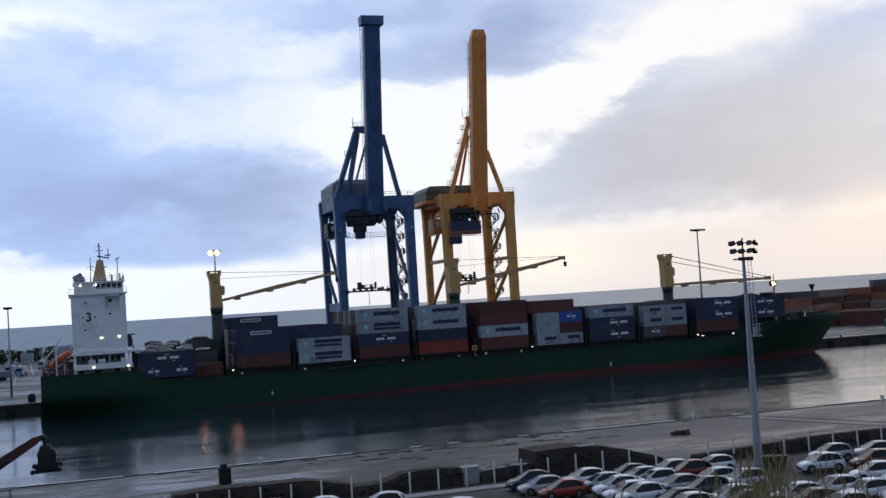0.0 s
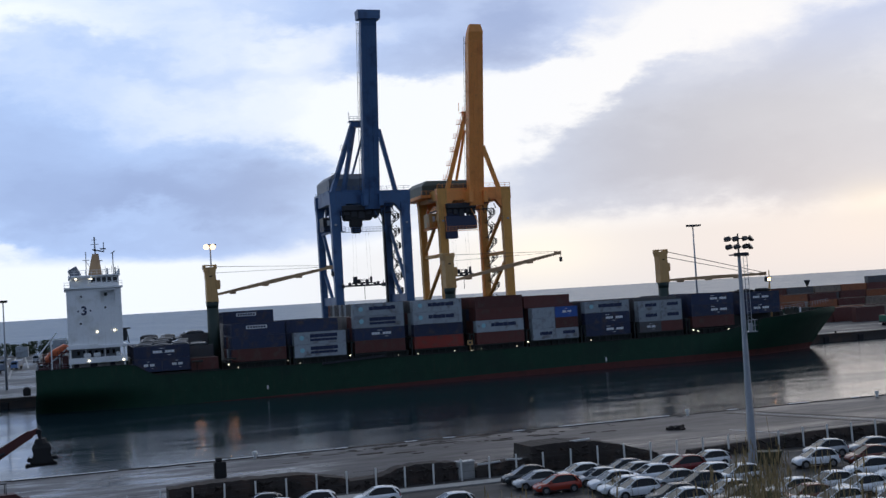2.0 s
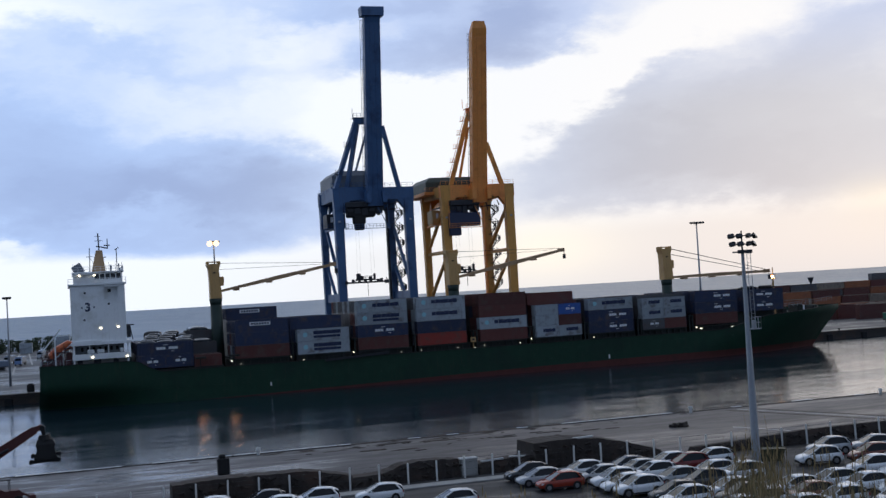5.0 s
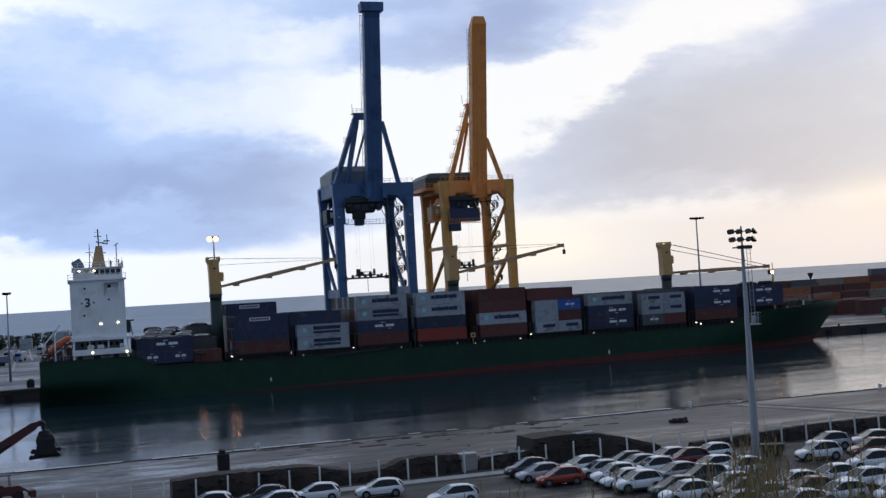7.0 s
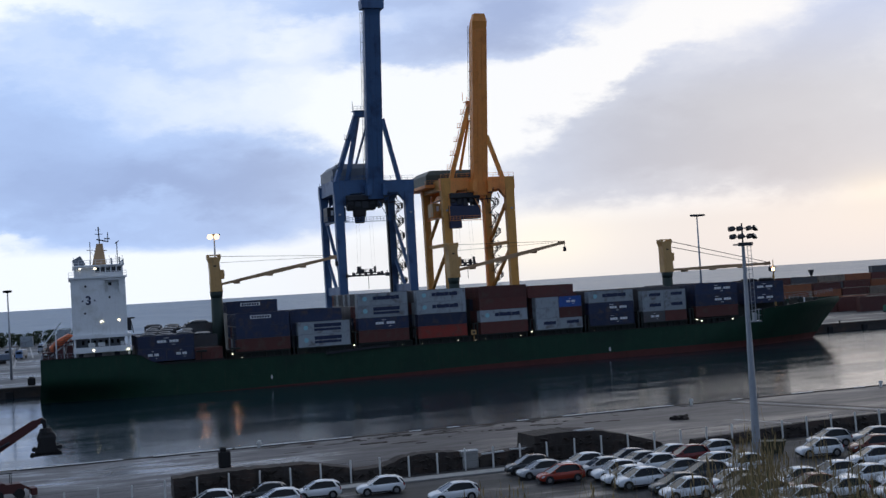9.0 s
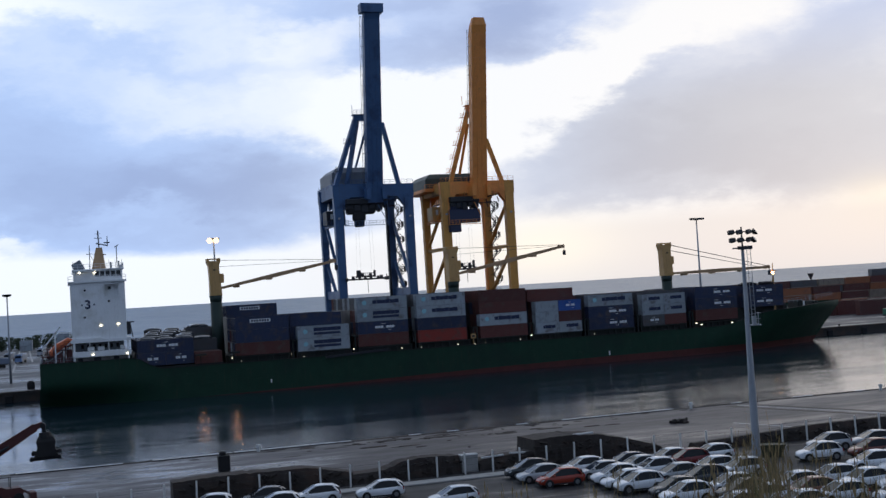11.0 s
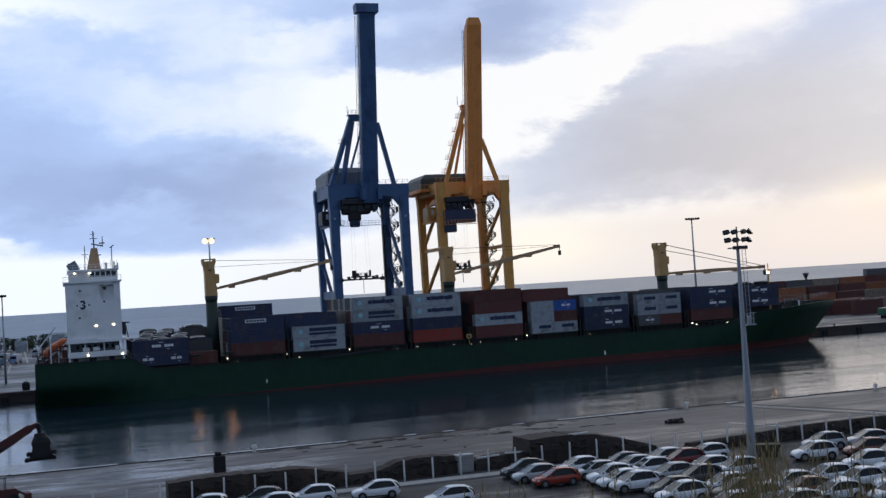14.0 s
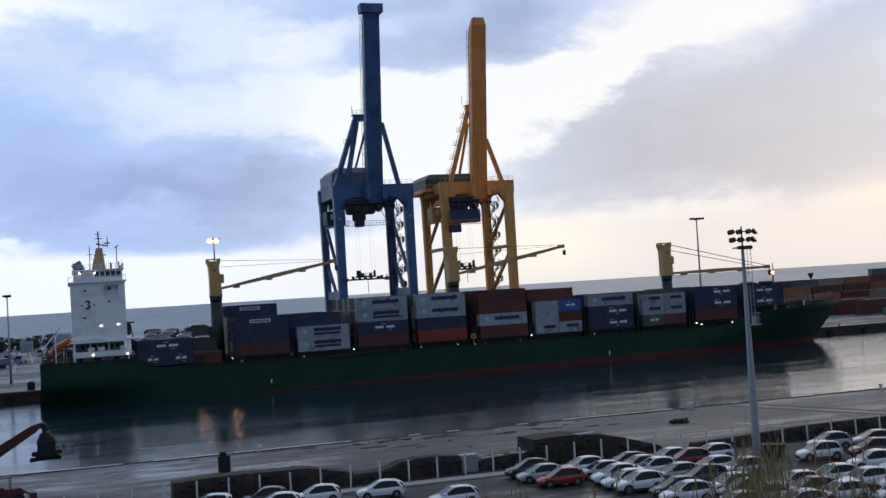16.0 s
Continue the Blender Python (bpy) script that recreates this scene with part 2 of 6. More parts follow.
M_BUFF = material("buff_crane_paint", (0.56, 0.33, 0.12), 0.5, 0, 0.25, 0.3, 0, 1, (0.40, 0.22, 0.08), 0.4, streaks=0.4)
M_JIB = material("weathered_jib_paint", (0.44, 0.28, 0.15), 0.6, 0, 0.3, 0.3, 0, 1, (0.30, 0.17, 0.09), 0.4, streaks=0.35)
M_DGREEN = material("dark_green_paint", (0.014, 0.032, 0.026), 0.6, 0, 0.3, 0.3)
M_BOX = material("container_paint", rough=0.5, vary=0.22, scale=0.25, dirt=(0.10, 0.07, 0.055), dirt_scale=0.55, tinted=True, streaks=0.35)
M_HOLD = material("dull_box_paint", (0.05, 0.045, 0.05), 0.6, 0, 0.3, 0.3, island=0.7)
M_BLUE = material("blue_crane_paint", (0.045, 0.115, 0.25), 0.5, 0, 0.3, 0.25, 0, 1, (0.015, 0.04, 0.11), 0.25, streaks=0.22)
M_YELLOW = material("yellow_crane_paint", (0.90, 0.335, 0.075), 0.5, 0, 0.28, 0.25, 0, 1, (0.62, 0.20, 0.045), 0.2, streaks=0.3)
M_MUTED = material("muted_yellow_paint", (0.70, 0.34, 0.075), 0.55, 0, 0.3, 0.25, 0, 1, (0.36, 0.18, 0.05), 0.2, streaks=0.4)
M_GREYST = material("grey_galvanised_steel", (0.33, 0.36, 0.40), 0.5, 0.35, 0.3, 0.5, streaks=0.15)
M_DARKST = material("dark_steel", (0.03, 0.033, 0.04), 0.55, 0.3, 0.35, 0.6)
M_HOUSE = material("grey_sheet_house", (0.16, 0.18, 0.21), 0.55, 0.1, 0.3, 0.3, streaks=0.3)
M_HOUSEG = material("dark_green_sheet_house", (0.05, 0.065, 0.055), 0.55, 0.1, 0.3, 0.3, streaks=0.3)
M_ORANGE = material("orange_paint", (0.62, 0.13, 0.035), 0.45, 0, 0.2, 0.5)
M_CAR = material("car_paint", rough=0.22, vary=0.04, tinted=True)
M_CARGLASS = material("car_glass", (0.010, 0.012, 0.014), 0.06, 0, 0, spec=0.3)
M_TYRE = material("tyre_rubber", (0.015, 0.015, 0.015), 0.85, 0, 0.2)
M_RIM = material("alloy_rim", (0.35, 0.36, 0.38), 0.3, 0.8, 0.1)
M_LENS = material("lamp_lens", (0.70, 0.72, 0.74), 0.1, 0, 0)
M_TAIL = material("red_lamp_lens", (0.30, 0.015, 0.012), 0.15, 0, 0)
M_SCRAP = material("dark_scrap", (0.024, 0.018, 0.015), 0.9, 0, 0.6, 0.15, 0.12, 1.3, (0.06, 0.035, 0.025), 0.35, island=0.25)
M_OLIVE = material("olive_skip_paint", (0.045, 0.045, 0.022), 0.7, 0, 0.4, 0.6, streaks=0.4)
M_POST = material("pale_fence_post", (0.62, 0.62, 0.60), 0.7, 0, 0.2, 0.6)
M_RUSTY = material("rusty_red_paint", (0.08, 0.02, 0.018), 0.6, 0, 0.4, 0.6, streaks=0.3)
M_SOIL = material("hillside_soil", (0.06, 0.055, 0.03), 0.95, 0, 0.5, 0.3, 0.08, 2, (0.04, 0.06, 0.02), 0.4)
M_STRAW = material("dry_grass", (0.30, 0.215, 0.10), 0.8, 0, 0.35, 2, island=0.6)
M_BLADE = material("green_grass", (0.10, 0.11, 0.04), 0.75, 0, 0.3, 2, island=0.6)
M_LEAF = material("dark_foliage", (0.035, 0.055, 0.025), 0.8, 0, 0.4, 1, island=0.6)
M_LAMPWARM = glowing("sodium_lamp", (1.0, 0.46, 0.22), 14.0)
M_FORELAMP = glowing("orange_mast_lamp", (1.0, 0.55, 0.22), 14.0)
M_MASTLAMP = glowing("mast_lamp", (1.0, 0.66, 0.38), 2.2)
M_LAMPWHITE = glowing("deck_lamp", (1.0, 0.90, 0.66), 3.2)
M_TARP = material("wet_tarpaulin", (0.035, 0.038, 0.045), 0.10, 0, 0.3, 0.6, 0.02, 1.2, (0.10, 0.105, 0.12), 0.5)
M_MARKW = material("white_lettering", (0.72, 0.74, 0.76), 0.5, 0, 0.15, 0.6)
M_MARKB = material("dark_blue_lettering", (0.016, 0.024, 0.07), 0.5, 0, 0.2, 0.6)
M_MARKC = material("pale_blue_mark", (0.30, 0.58, 0.64), 0.5, 0, 0.2, 0.6)

# ---- mesh helpers ----


def part(name, bm, mat, parent=None, label="", smooth=False):
    me = bpy.data.meshes.new(name)
    bm.to_mesh(me)
    bm.free()
    me.materials.append(mat)
    if smooth:
        me.polygons.foreach_set("use_smooth", [True] * len(me.polygons))
    ob = new(name, me)
    if parent is not None:
        ob.parent = parent
    if label:
        tagged(ob, label)
    return ob


def thing(name, label, category, at=None, group="", kind=""):
    ob = new(name)
    if at is not None:
        ob.matrix_basis = at
    return tagged(ob, label, category, group, kind)


def box(bm, x0, x1, y0, y1, z0, z1, m=None, bevel=0.0):
    vs = [Vector((x, y, z)) for z in (z0, z1) for y in (y0, y1) for x in (x0, x1)]
    if m is not None:
        vs = [m @ v for v in vs]
    v = [bm.verts.new(p) for p in vs]
    fs = [bm.faces.new([v[i] for i in q]) for q in ((0, 2, 3, 1), (4, 5, 7, 6), (0, 1, 5, 4), (1, 3, 7, 5), (3, 2, 6, 7), (2, 0, 4, 6))]
    if bevel:
        es = list({e for f in fs for e in f.edges})
        bmesh.ops.bevel(bm, geom=es, offset=bevel, segments=1, affect="EDGES", profile=0.5)
    return bm


def beam(bm, p, q, w, h=None, w1=None, h1=None):
    """A bar of width w and height h from p to q, tapering to w1, h1."""
    p, q = Vector(p), Vector(q)
    h = w if h is None else h
    w1, h1 = w if w1 is None else w1, h if h1 is None else h1
    d = (q - p).normalized()
    side = d.cross(Vector((0, 0, 1)))
    side = Vector((1, 0, 0)) if side.length < 1e-3 else side.normalized()
    top = side.cross(d)
    ends = []
    for at, a, b in ((p, w, h), (q, w1, h1)):
        ends.append([bm.verts.new(at + side * (sx * a / 2) + top * (sy * b / 2)) for sx, sy in ((-1, -1), (1, -1), (1, 1), (-1, 1))])
    A, B = ends
    bm.faces.new(A[::-1])
    bm.faces.new(B)
    for i in range(4):
        j = (i + 1) % 4
        bm.faces.new((A[i], A[j], B[j], B[i]))
    return bm


def rod(bm, p, q, r, r1=None, n=8):
    p, q = Vector(p), Vector(q)
    r1 = r if r1 is None else r1
    d = (q - p).normalized()
    side = d.orthogonal().normalized()
    top = d.cross(side)
    A, B = ([bm.verts.new(at + side * (math.cos(2 * math.pi * i / n) * k) + top * (math.sin(2 * math.pi * i / n) * k)) for i in range(n)] for at, k in ((p, r), (q, r1)))
    bm.faces.new(A[::-1])
    bm.faces.new(B)
    for i in range(n):
        j = (i + 1) % n
        bm.faces.new((A[i], A[j], B[j], B[i]))
    return bm


def loft(bm, rings, closed=True, cap=True):
    """Skin rings of equal count."""
    rows = [[bm.verts.new(p) for p in r] for r in rings]
    n = len(rows[0])
    for a, b in zip(rows, rows[1:]):
        for i in range(n if closed else n - 1):
            j = (i + 1) % n
            bm.faces.new((a[i], a[j], b[j], b[i]))
    if cap and closed:
        bm.faces.new(rows[0][::-1])
        bm.faces.new(rows[-1])
    bmesh.ops.recalc_face_normals(bm, faces=bm.faces)
    return bm


def rail(bm, pts, height=1.05, step=1.6, r=0.03):
    """A handrail with uprights along a line of points."""
    for p, q in zip(pts, pts[1:]):
        p, q = Vector(p), Vector(q)
        up1 = Vector((0, 0, height))
        beam(bm, p + up1, q + up1, r * 2)
        beam(bm, p + up1 * 0.5, q + up1 * 0.5, r * 1.6)
        n = max(1, int((q - p).length / step))
        for i in range(n + 1):
            a = p.lerp(q, i / n)
            beam(bm, a, a + up1, r * 2)
    return bm


B = bmesh.new

# ---- water, quays, ground ----
SHIP_Y, QUAY_Y, QUAY_Z = 270.75, 301.5, 2.4
NEAR_EDGE, NEAR_Z, FENCE_Y = 148.0, 2.2, 112.0


def make_water():
    bm = B()
    # the far rim lifts gently, so that the sheet meets the true horizon
    rings = [(60, 0), (300, 0), (900, 0), (1800, 0.2), (2800, 4.0), (3800, 10.5), (4900, 19.6)]
    n = 72
    rows = []
    for r, z in rings:
        rows.append([bm.verts.new((r * math.sin(2 * math.pi * i / n), r * math.cos(2 * math.pi * i / n), z)) for i in range(n)])
    for a, b in zip(rows, rows[1:]):
        for i in range(n):
            j = (i + 1) % n
            bm.faces.new((a[i], b[i], b[j], a[j]))
    bm.faces.new(rows[0][::-1])
    bmesh.ops.recalc_face_normals(bm, faces=bm.faces)
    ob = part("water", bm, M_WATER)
    tagged(ob, "dark rippled harbour water reaching the sea horizon", "water", kind="structure")


def make_far_quay():
    bm = B()
    box(bm, -260, 420, QUAY_Y, QUAY_Y + 150, -3, QUAY_Z)
    box(bm, -260, 24, QUAY_Y + 150.003, 672, -3, QUAY_Z)
    yard = part("pavement_far", bm, M_YARD)
    tagged(yard, "pale wet concrete terminal yard across the basin", "pavement", kind="structure")
    bm = B()
    box(bm, -260, 420, QUAY_Y - 0.35, QUAY_Y - 0.003, -3, QUAY_Z - 0.5)
    box(bm, -260, 420, QUAY_Y - 0.6, QUAY_Y + 0.7, QUAY_Z - 0.45, QUAY_Z + 0.18)
    part("quay_face", bm, M_QUAYFACE, yard, "dark stained quay wall")
    for (xa, ya), (xb, yb_) in (((-18.6, 404), (-25.6, 640)), ((-14.9, 482), (-21.2, 640)), ((-30, 392), (-39, 640))):
        bm = B()
        beam(bm, (xa, ya, QUAY_Z + 0.008), (xb, yb_, QUAY_Z + 0.008), 0.7, 0.012)
        part("lane_line", bm, M_CONCRETE, yard, "pale worn lane line")
    bm = B()
    box(bm, -0.9, 0.9, -0.7, 0, -1.2, 0.6, bevel=0.15)
    first = part("fender", bm, M_BLACK, yard)
    first.location = (-255, QUAY_Y - 0.36, 1.1)
    for i in range(1, 57):
        o = first.copy()
        scene.collection.objects.link(o)
        o.location.x = -255 + 12 * i
    for i in range(28):
        bm = B()
        rod(bm, (0, 0, 0), (0, 0, 0.55), 0.28, 0.22, 10)
        rod(bm, (0, 0, 0.55), (0, 0, 0.75), 0.42, 0.36, 10)
        b = part("bollard", bm, M_BLACK)
        b.location = (-200 + 22 * i, QUAY_Y + 1.6, QUAY_Z)
        tagged(b, "black cast-iron mooring bollard on the quay edge", "bollard", "bollards on the far quay")


def make_near_ground():
    bm = B()
    ys = [-160, -60, -20, -6, 0, 4, 7, 10, 14, 20, 32, 46, 60, FENCE_Y + 1]
    hill = {-160: 34, -60: 27, -20: 21, -6: 19.3, 0: 18.9, 4: 18.2, 7: 17.6, 10: 16.9, 14: 16.0, 20: 13.8, 32: 8.6, 46: 4.2, 60: NEAR_Z, FENCE_Y + 1: NEAR_Z - 0.1}
    xs = [-400, -200, -100, -50, -25, -10, 0, 10, 25, 50, 75, 100, 140, 200, 400]
    rows = []
    for y in ys:
        rows.append([bm.verts.new((x, y, hill[y] + (0.25 * noise.noise((x * 0.07, y * 0.2, 3)) if 0 < y < 50 and abs(x) > 3 else 0))) for x in xs])
    for a, b in zip(rows[:-1], rows[1:]):
        for i in range(len(xs) - 1):
            bm.faces.new((a[i], a[i + 1], b[i + 1], b[i]))
    hillside = part("ground_hillside", bm, M_SOIL)
    tagged(hillside, "grassy hillside falling to the port", "hillside", kind="structure")
    bm = B()
    box(bm, -400, 400, 58.5, FENCE_Y + 2.0, -3, NEAR_Z + 0.02)
    tagged(part("pavement_car_park", bm, M_LOT), "wet dark asphalt car park", "car park", kind="structure")
    bm = B()
    box(bm, -400, 400, FENCE_Y + 2.0, NEAR_EDGE, -3, NEAR_Z - 0.02)
    apron = part("pavement_apron", bm, M_APRON)
    tagged(apron, "wet concrete apron beside the basin", "pavement", kind="structure")
    bm = B()
    box(bm, -400, 400, NEAR_EDGE + 0.003, NEAR_EDGE + 0.5, -3, NEAR_Z + 0.07)
    part("coping", bm, M_QUAYFACE, apron, "dark worn concrete edge")
    # pale slabs left on the edge, many of them lost or stained
    rng = random.Random(41)
    slabs = []
    for long_ in (1.6, 3.4, 6.0):
        bm = B()
        box(bm, 0, long_, -0.3, 0.3, 0, 0.05, bevel=0.015)
        slabs.append((long_, part("coping_slab", bm, M_COPING, apron)))
    x, used = -40.0, set()
    while x < 130:
        dense = x < 30 or 56 < x < 70
        kind = rng.choice((1, 2, 2)) if dense else rng.choice((0, 0, 1))
        long_, slab = slabs[kind]
        o = slab
        if kind in used:
            o = slab.copy()
            scene.collection.objects.link(o)
        used.add(kind)
        o.location = (x, NEAR_EDGE + 0.1 + rng.uniform(-0.05, 0.05), NEAR_Z + 0.074)
        x += long_ + (rng.uniform(0.03, 0.25) if dense and rng.random() < 0.8 else rng.uniform(1.0, 4.0) if dense else rng.uniform(3.0, 10.0))
    bm = B()
    box(bm, -60, 62, FENCE_Y - 2.2, FENCE_Y - 0.2, NEAR_Z + 0.01, NEAR_Z + 0.17, bevel=0.03)
    tagged(part("kerb", bm, M_CONCRETE), "pale raised concrete kerb strip by the fence", "kerb", kind="structure")


make_water()
make_far_quay()
make_near_ground()

# ---- the container ship ----
MID_Y = SHIP_Y + 15.1
GREY, NAVY, BROWN, RED, SKYBLUE = (0.33, 0.37, 0.40), (0.018, 0.030, 0.075), (0.115, 0.030, 0.024), (0.30, 0.035, 0.022), (0.03, 0.10, 0.36)
SLATE, TAN, GREEN, ORANGE_BOX = (0.085, 0.085, 0.09), (0.27, 0.22, 0.17), (0.03, 0.16, 0.08), (0.30, 0.105, 0.042)


def smooth(a, b, x):
    t = min(1, max(0, (x - a) / (b - a)))
    return t * t * (3 - 2 * t)


def deck_height(x):
    return 9.75 - 2.75 * smooth(12.5, 18.5, x) + 3.0 * smooth(158, 176, x) + 1.1 * smooth(174, 200, x)


def boot_top(x):
    """Top of the red paint: the ship floats lower at the stern."""
    return -0.15 + 1.85 * smooth(0, 150, x)


def half_beam(x, z):
    """Half the hull's width at x, height z above the water."""
    k = min(1, max(0, z / 10))
    bow_start, bow_end = 146 + 22 * k, 196.5 + 9.3 * k ** 1.1
    b = 15.0
    if x > bow_start:
        b *= max(0.012, 1 - ((x - bow_start) / (bow_end - bow_start)) ** (1.9 + 0.5 * k))
    if x < 22:
        low = 1 - smooth(-0.5, 5.0, z)
        b *= 1 - low * (1 - smooth(-8, 22, x)) * 0.42
        b *= 0.93 + 0.07 * smooth(-7, 4, x)
    return b


def hull_strip(z0, z1, rows, xs):
    """Both sides of the hull between two heights, given as functions of x."""
    bm = B()
    for side in (-1, 1):
        grid = []
        for i in range(rows + 1):
            line = []
            for x in xs:
                z = z0(x) + (z1(x) - z0(x)) * i / rows
                k = min(1, max(0, z / 10))
                end = 196.5 + 9.3 * k ** 1.1
                px = min(x, end) if x > 150 else x
                if x < -6:
                    px = x - 0.5 * (1 - smooth(0, 6.0, z))
                line.append(bm.verts.new((px, MID_Y + side * half_beam(px, z), z)))
            grid.append(line)
        for a, b in zip(grid, grid[1:]):
            for i in range(len(xs) - 1):
                bm.faces.new((a[i], a[i + 1], b[i + 1], b[i]))
        if side == -1:
            first = [g[0] for g in grid]
        else:
            for i in range(rows):
                bm.faces.new((first[i], first[i + 1], grid[i + 1][0], grid[i][0]))
    bmesh.ops.remove_doubles(bm, verts=bm.verts, dist=0.001)
    bmesh.ops.recalc_face_normals(bm, faces=bm.faces)
    return bm


def make_ship():
    ship = thing("container_ship", "dark green container ship with red boot stripe, moored at the quay", "ship")
    xs = [-7, -5, -3, 0, 4, 8, 12, 14, 16, 18.5, 24] + [30 + 6 * i for i in range(20)] + [150 + 1.6 * i for i in range(36)]
    part("hull", hull_strip(boot_top, deck_height, 9, xs), M_HULL, ship, smooth=True)
    part("boot_stripe", hull_strip(lambda x: -2.5, boot_top, 4, xs), M_BOOT, ship, "dull red paint at the waterline", smooth=True)
    bm = B()
    top = [[bm.verts.new((x, MID_Y + s_ * max(0.05, half_beam(x, deck_height(x) - 1.1) - 0.12), deck_height(x) - 1.1)) for x in xs if x < 203] for s_ in (-1, 1)]
    for i in range(len(top[0]) - 1):
        bm.faces.new((top[0][i], top[0][i + 1], top[1][i + 1], top[1][i]))
    part("deck", bm, M_DECK, ship)
    # bulwark cap and rubbing strake
    bm = B()
    for a, b in zip(xs, xs[1:]):
        if b < 204:
            beam(bm, (a, MID_Y - half_beam(a, deck_height(a)) - 0.02, deck_height(a)), (b, MID_Y - half_beam(b, deck_height(b)) - 0.02, deck_height(b)), 0.28, 0.14)
    part("bulwark_cap", bm, M_DECK, ship)
    bm = B()
    for z in (3.1, 5.4):
        for a, b in zip(xs, xs[1:]):
            if 10 < a < 165:
                beam(bm, (a, MID_Y - half_beam(a, z) - 0.01, z), (b, MID_Y - half_beam(b, z) - 0.01, z), 0.07, 0.05)
    part("weld_seam", bm, M_HULL, ship)
    # hatch coamings with stanchions under each bay of containers
    for i in range(10):
        x0 = 34.9 + 14.62 * i if i else 34.9
        bm = B()
        inset = 1.0 if x0 < 155 else 6.5
        box(bm, x0 - 0.3, x0 + 12.6, SHIP_Y + inset, SHIP_Y + 30.2 - inset, 5.8, 8.25 if x0 < 155 else 10.95)
        if x0 < 155:
            for j in range(8):
                box(bm, x0 + 0.1 + 1.72 * j, x0 + 0.4 + 1.72 * j, SHIP_Y + 0.5, SHIP_Y + 0.9, 5.85, 8.3)
            box(bm, x0 - 0.2, x0 + 12.5, SHIP_Y + 0.35, SHIP_Y + 0.98, 8.05, 8.3)
        part("hatch_coaming", bm, M_DECK, ship)
    bm = B()
    box(bm, 13.2, 32.4, SHIP_Y + 0.7, SHIP_Y + 29.4, 5.8, 7.38)
    part("hatch_coaming", bm, M_DECK, ship)
    # lashing bridges between the bays
    for i in range(1, 9):
        x0 = 34.9 + 14.62 * i - 1.25
        bm = B()
        for y in np.arange(SHIP_Y + 0.6, SHIP_Y + 29, 4.7):
            beam(bm, (x0, y, 5.9), (x0, y, 11.2), 0.3)
            beam(bm, (x0 + 0.9, y, 5.9), (x0 + 0.9, y, 11.2), 0.3)
        box(bm, x0 - 0.1, x0 + 1.0, SHIP_Y + 0.5, SHIP_Y + 29, 10.9, 11.1)
        rail(bm, [(x0, SHIP_Y + 0.5, 11.1), (x0, SHIP_Y + 28.6, 11.1)])
        part("lashing_bridge", bm, M_DECK, ship)
    # small deck lights
    bm = B()
    box(bm, -0.13, 0.13, -0.1, 0.1, -0.1, 0.1, bevel=0.03)
    lamp = part("deck_light", bm, M_LAMPWHITE, ship, "small lit deck lamp")
    spots = [(34.2, 8.1), (36.3, 7.3), (47.7, 8.0), (50.6, 7.2), (62.4, 8.1), (74.0, 7.4), (78.8, 7.4), (88.0, 7.4), (92.4, 7.1), (94.8, 7.4), (104.0, 7.4), (106.9, 8.2), (123.7, 7.4),
             (152.4, 8.1), (153.7, 7.7), (162.7, 7.6)]
    for i, (x, z) in enumerate(spots):
        o = lamp if i == 0 else lamp.copy()
        if i:
            scene.collection.objects.link(o)
        o.location = (x, SHIP_Y + 0.25, z)
        if x > 150:
            o.scale = (1.6, 1, 0.9)
        elif i not in (0, 4, 11):
            o.scale = (0.5, 1, 0.5)
    for x, z in ((34.6, 9.2), (27.2, 9.2)):
        bm = B()
        box(bm, x - 1.15, x + 1.15, SHIP_Y - 1.5, SHIP_Y + 0.06, z + 0.3, z + 0.36, bevel=0.02)
        box(bm, x - 1.15, x + 1.15, SHIP_Y - 1.56, SHIP_Y - 1.5, z, z + 0.36)
        for dx in (-1.15, 1.09):
            box(bm, x + dx, x + dx + 0.06, SHIP_Y - 1.5, SHIP_Y + 0.06, z - 0.1, z + 0.3)
        box(bm, x - 1.09, x + 1.09, SHIP_Y + 0.02, SHIP_Y + 0.06, z - 0.1, z + 0.3)
        beam(bm, (x, SHIP_Y + 0.2, 6.6), (x, SHIP_Y + 0.1, z + 0.3), 0.14)
        hood = part("overside_lamp", bm, M_DECK, ship, "dark hooded lamp hung over the side")
        bm = B()
        box(bm, x - 1.0, x + 1.0, SHIP_Y - 0.03, SHIP_Y + 0.017, z + 0.02, z + 0.27)
        part("lamp_glass", bm, M_LAMPWARM, hood, "lit orange lamp glass")
    bm = B()
    box(bm, 91.3, 92.6, SHIP_Y + 0.22, SHIP_Y + 0.3, 8.5, 9.6, bevel=0.02)
    beam(bm, (91.95, SHIP_Y + 0.32, 6.6), (91.95, SHIP_Y + 0.32, 9.4), 0.12)
    board = part("notice_board", bm, M_BUFF, ship, "pale buff notice board at the rail")
    bm = B()
    box(bm, 91.6, 92.3, SHIP_Y + 0.2, SHIP_Y + 0.216, 8.8, 9.3)
    part("board_panel", bm, M_DARKST, board)
    # foremast with its lamp, bow gear
    bm = B()
    rod(bm, (185.4, MID_Y, 9.5), (185.4, MID_Y, 22.4), 0.28, 0.12)
    beam(bm, (184.6, MID_Y, 20.3), (186.6, MID_Y, 20.3), 0.14)
    beam(bm, (183.2, MID_Y, 9.6), (185.4, MID_Y, 19.2), 0.2)
    box(bm, 184.6, 186.0, MID_Y - 0.8, MID_Y + 0.8, 19.2, 19.3)
    part("foremast", bm, M_BUFF, ship, "buff painted foremast")
    bm = B()
    box(bm, 184.55, 185.25, MID_Y - 0.75, MID_Y - 0.4, 19.4, 20.1, bevel=0.1)
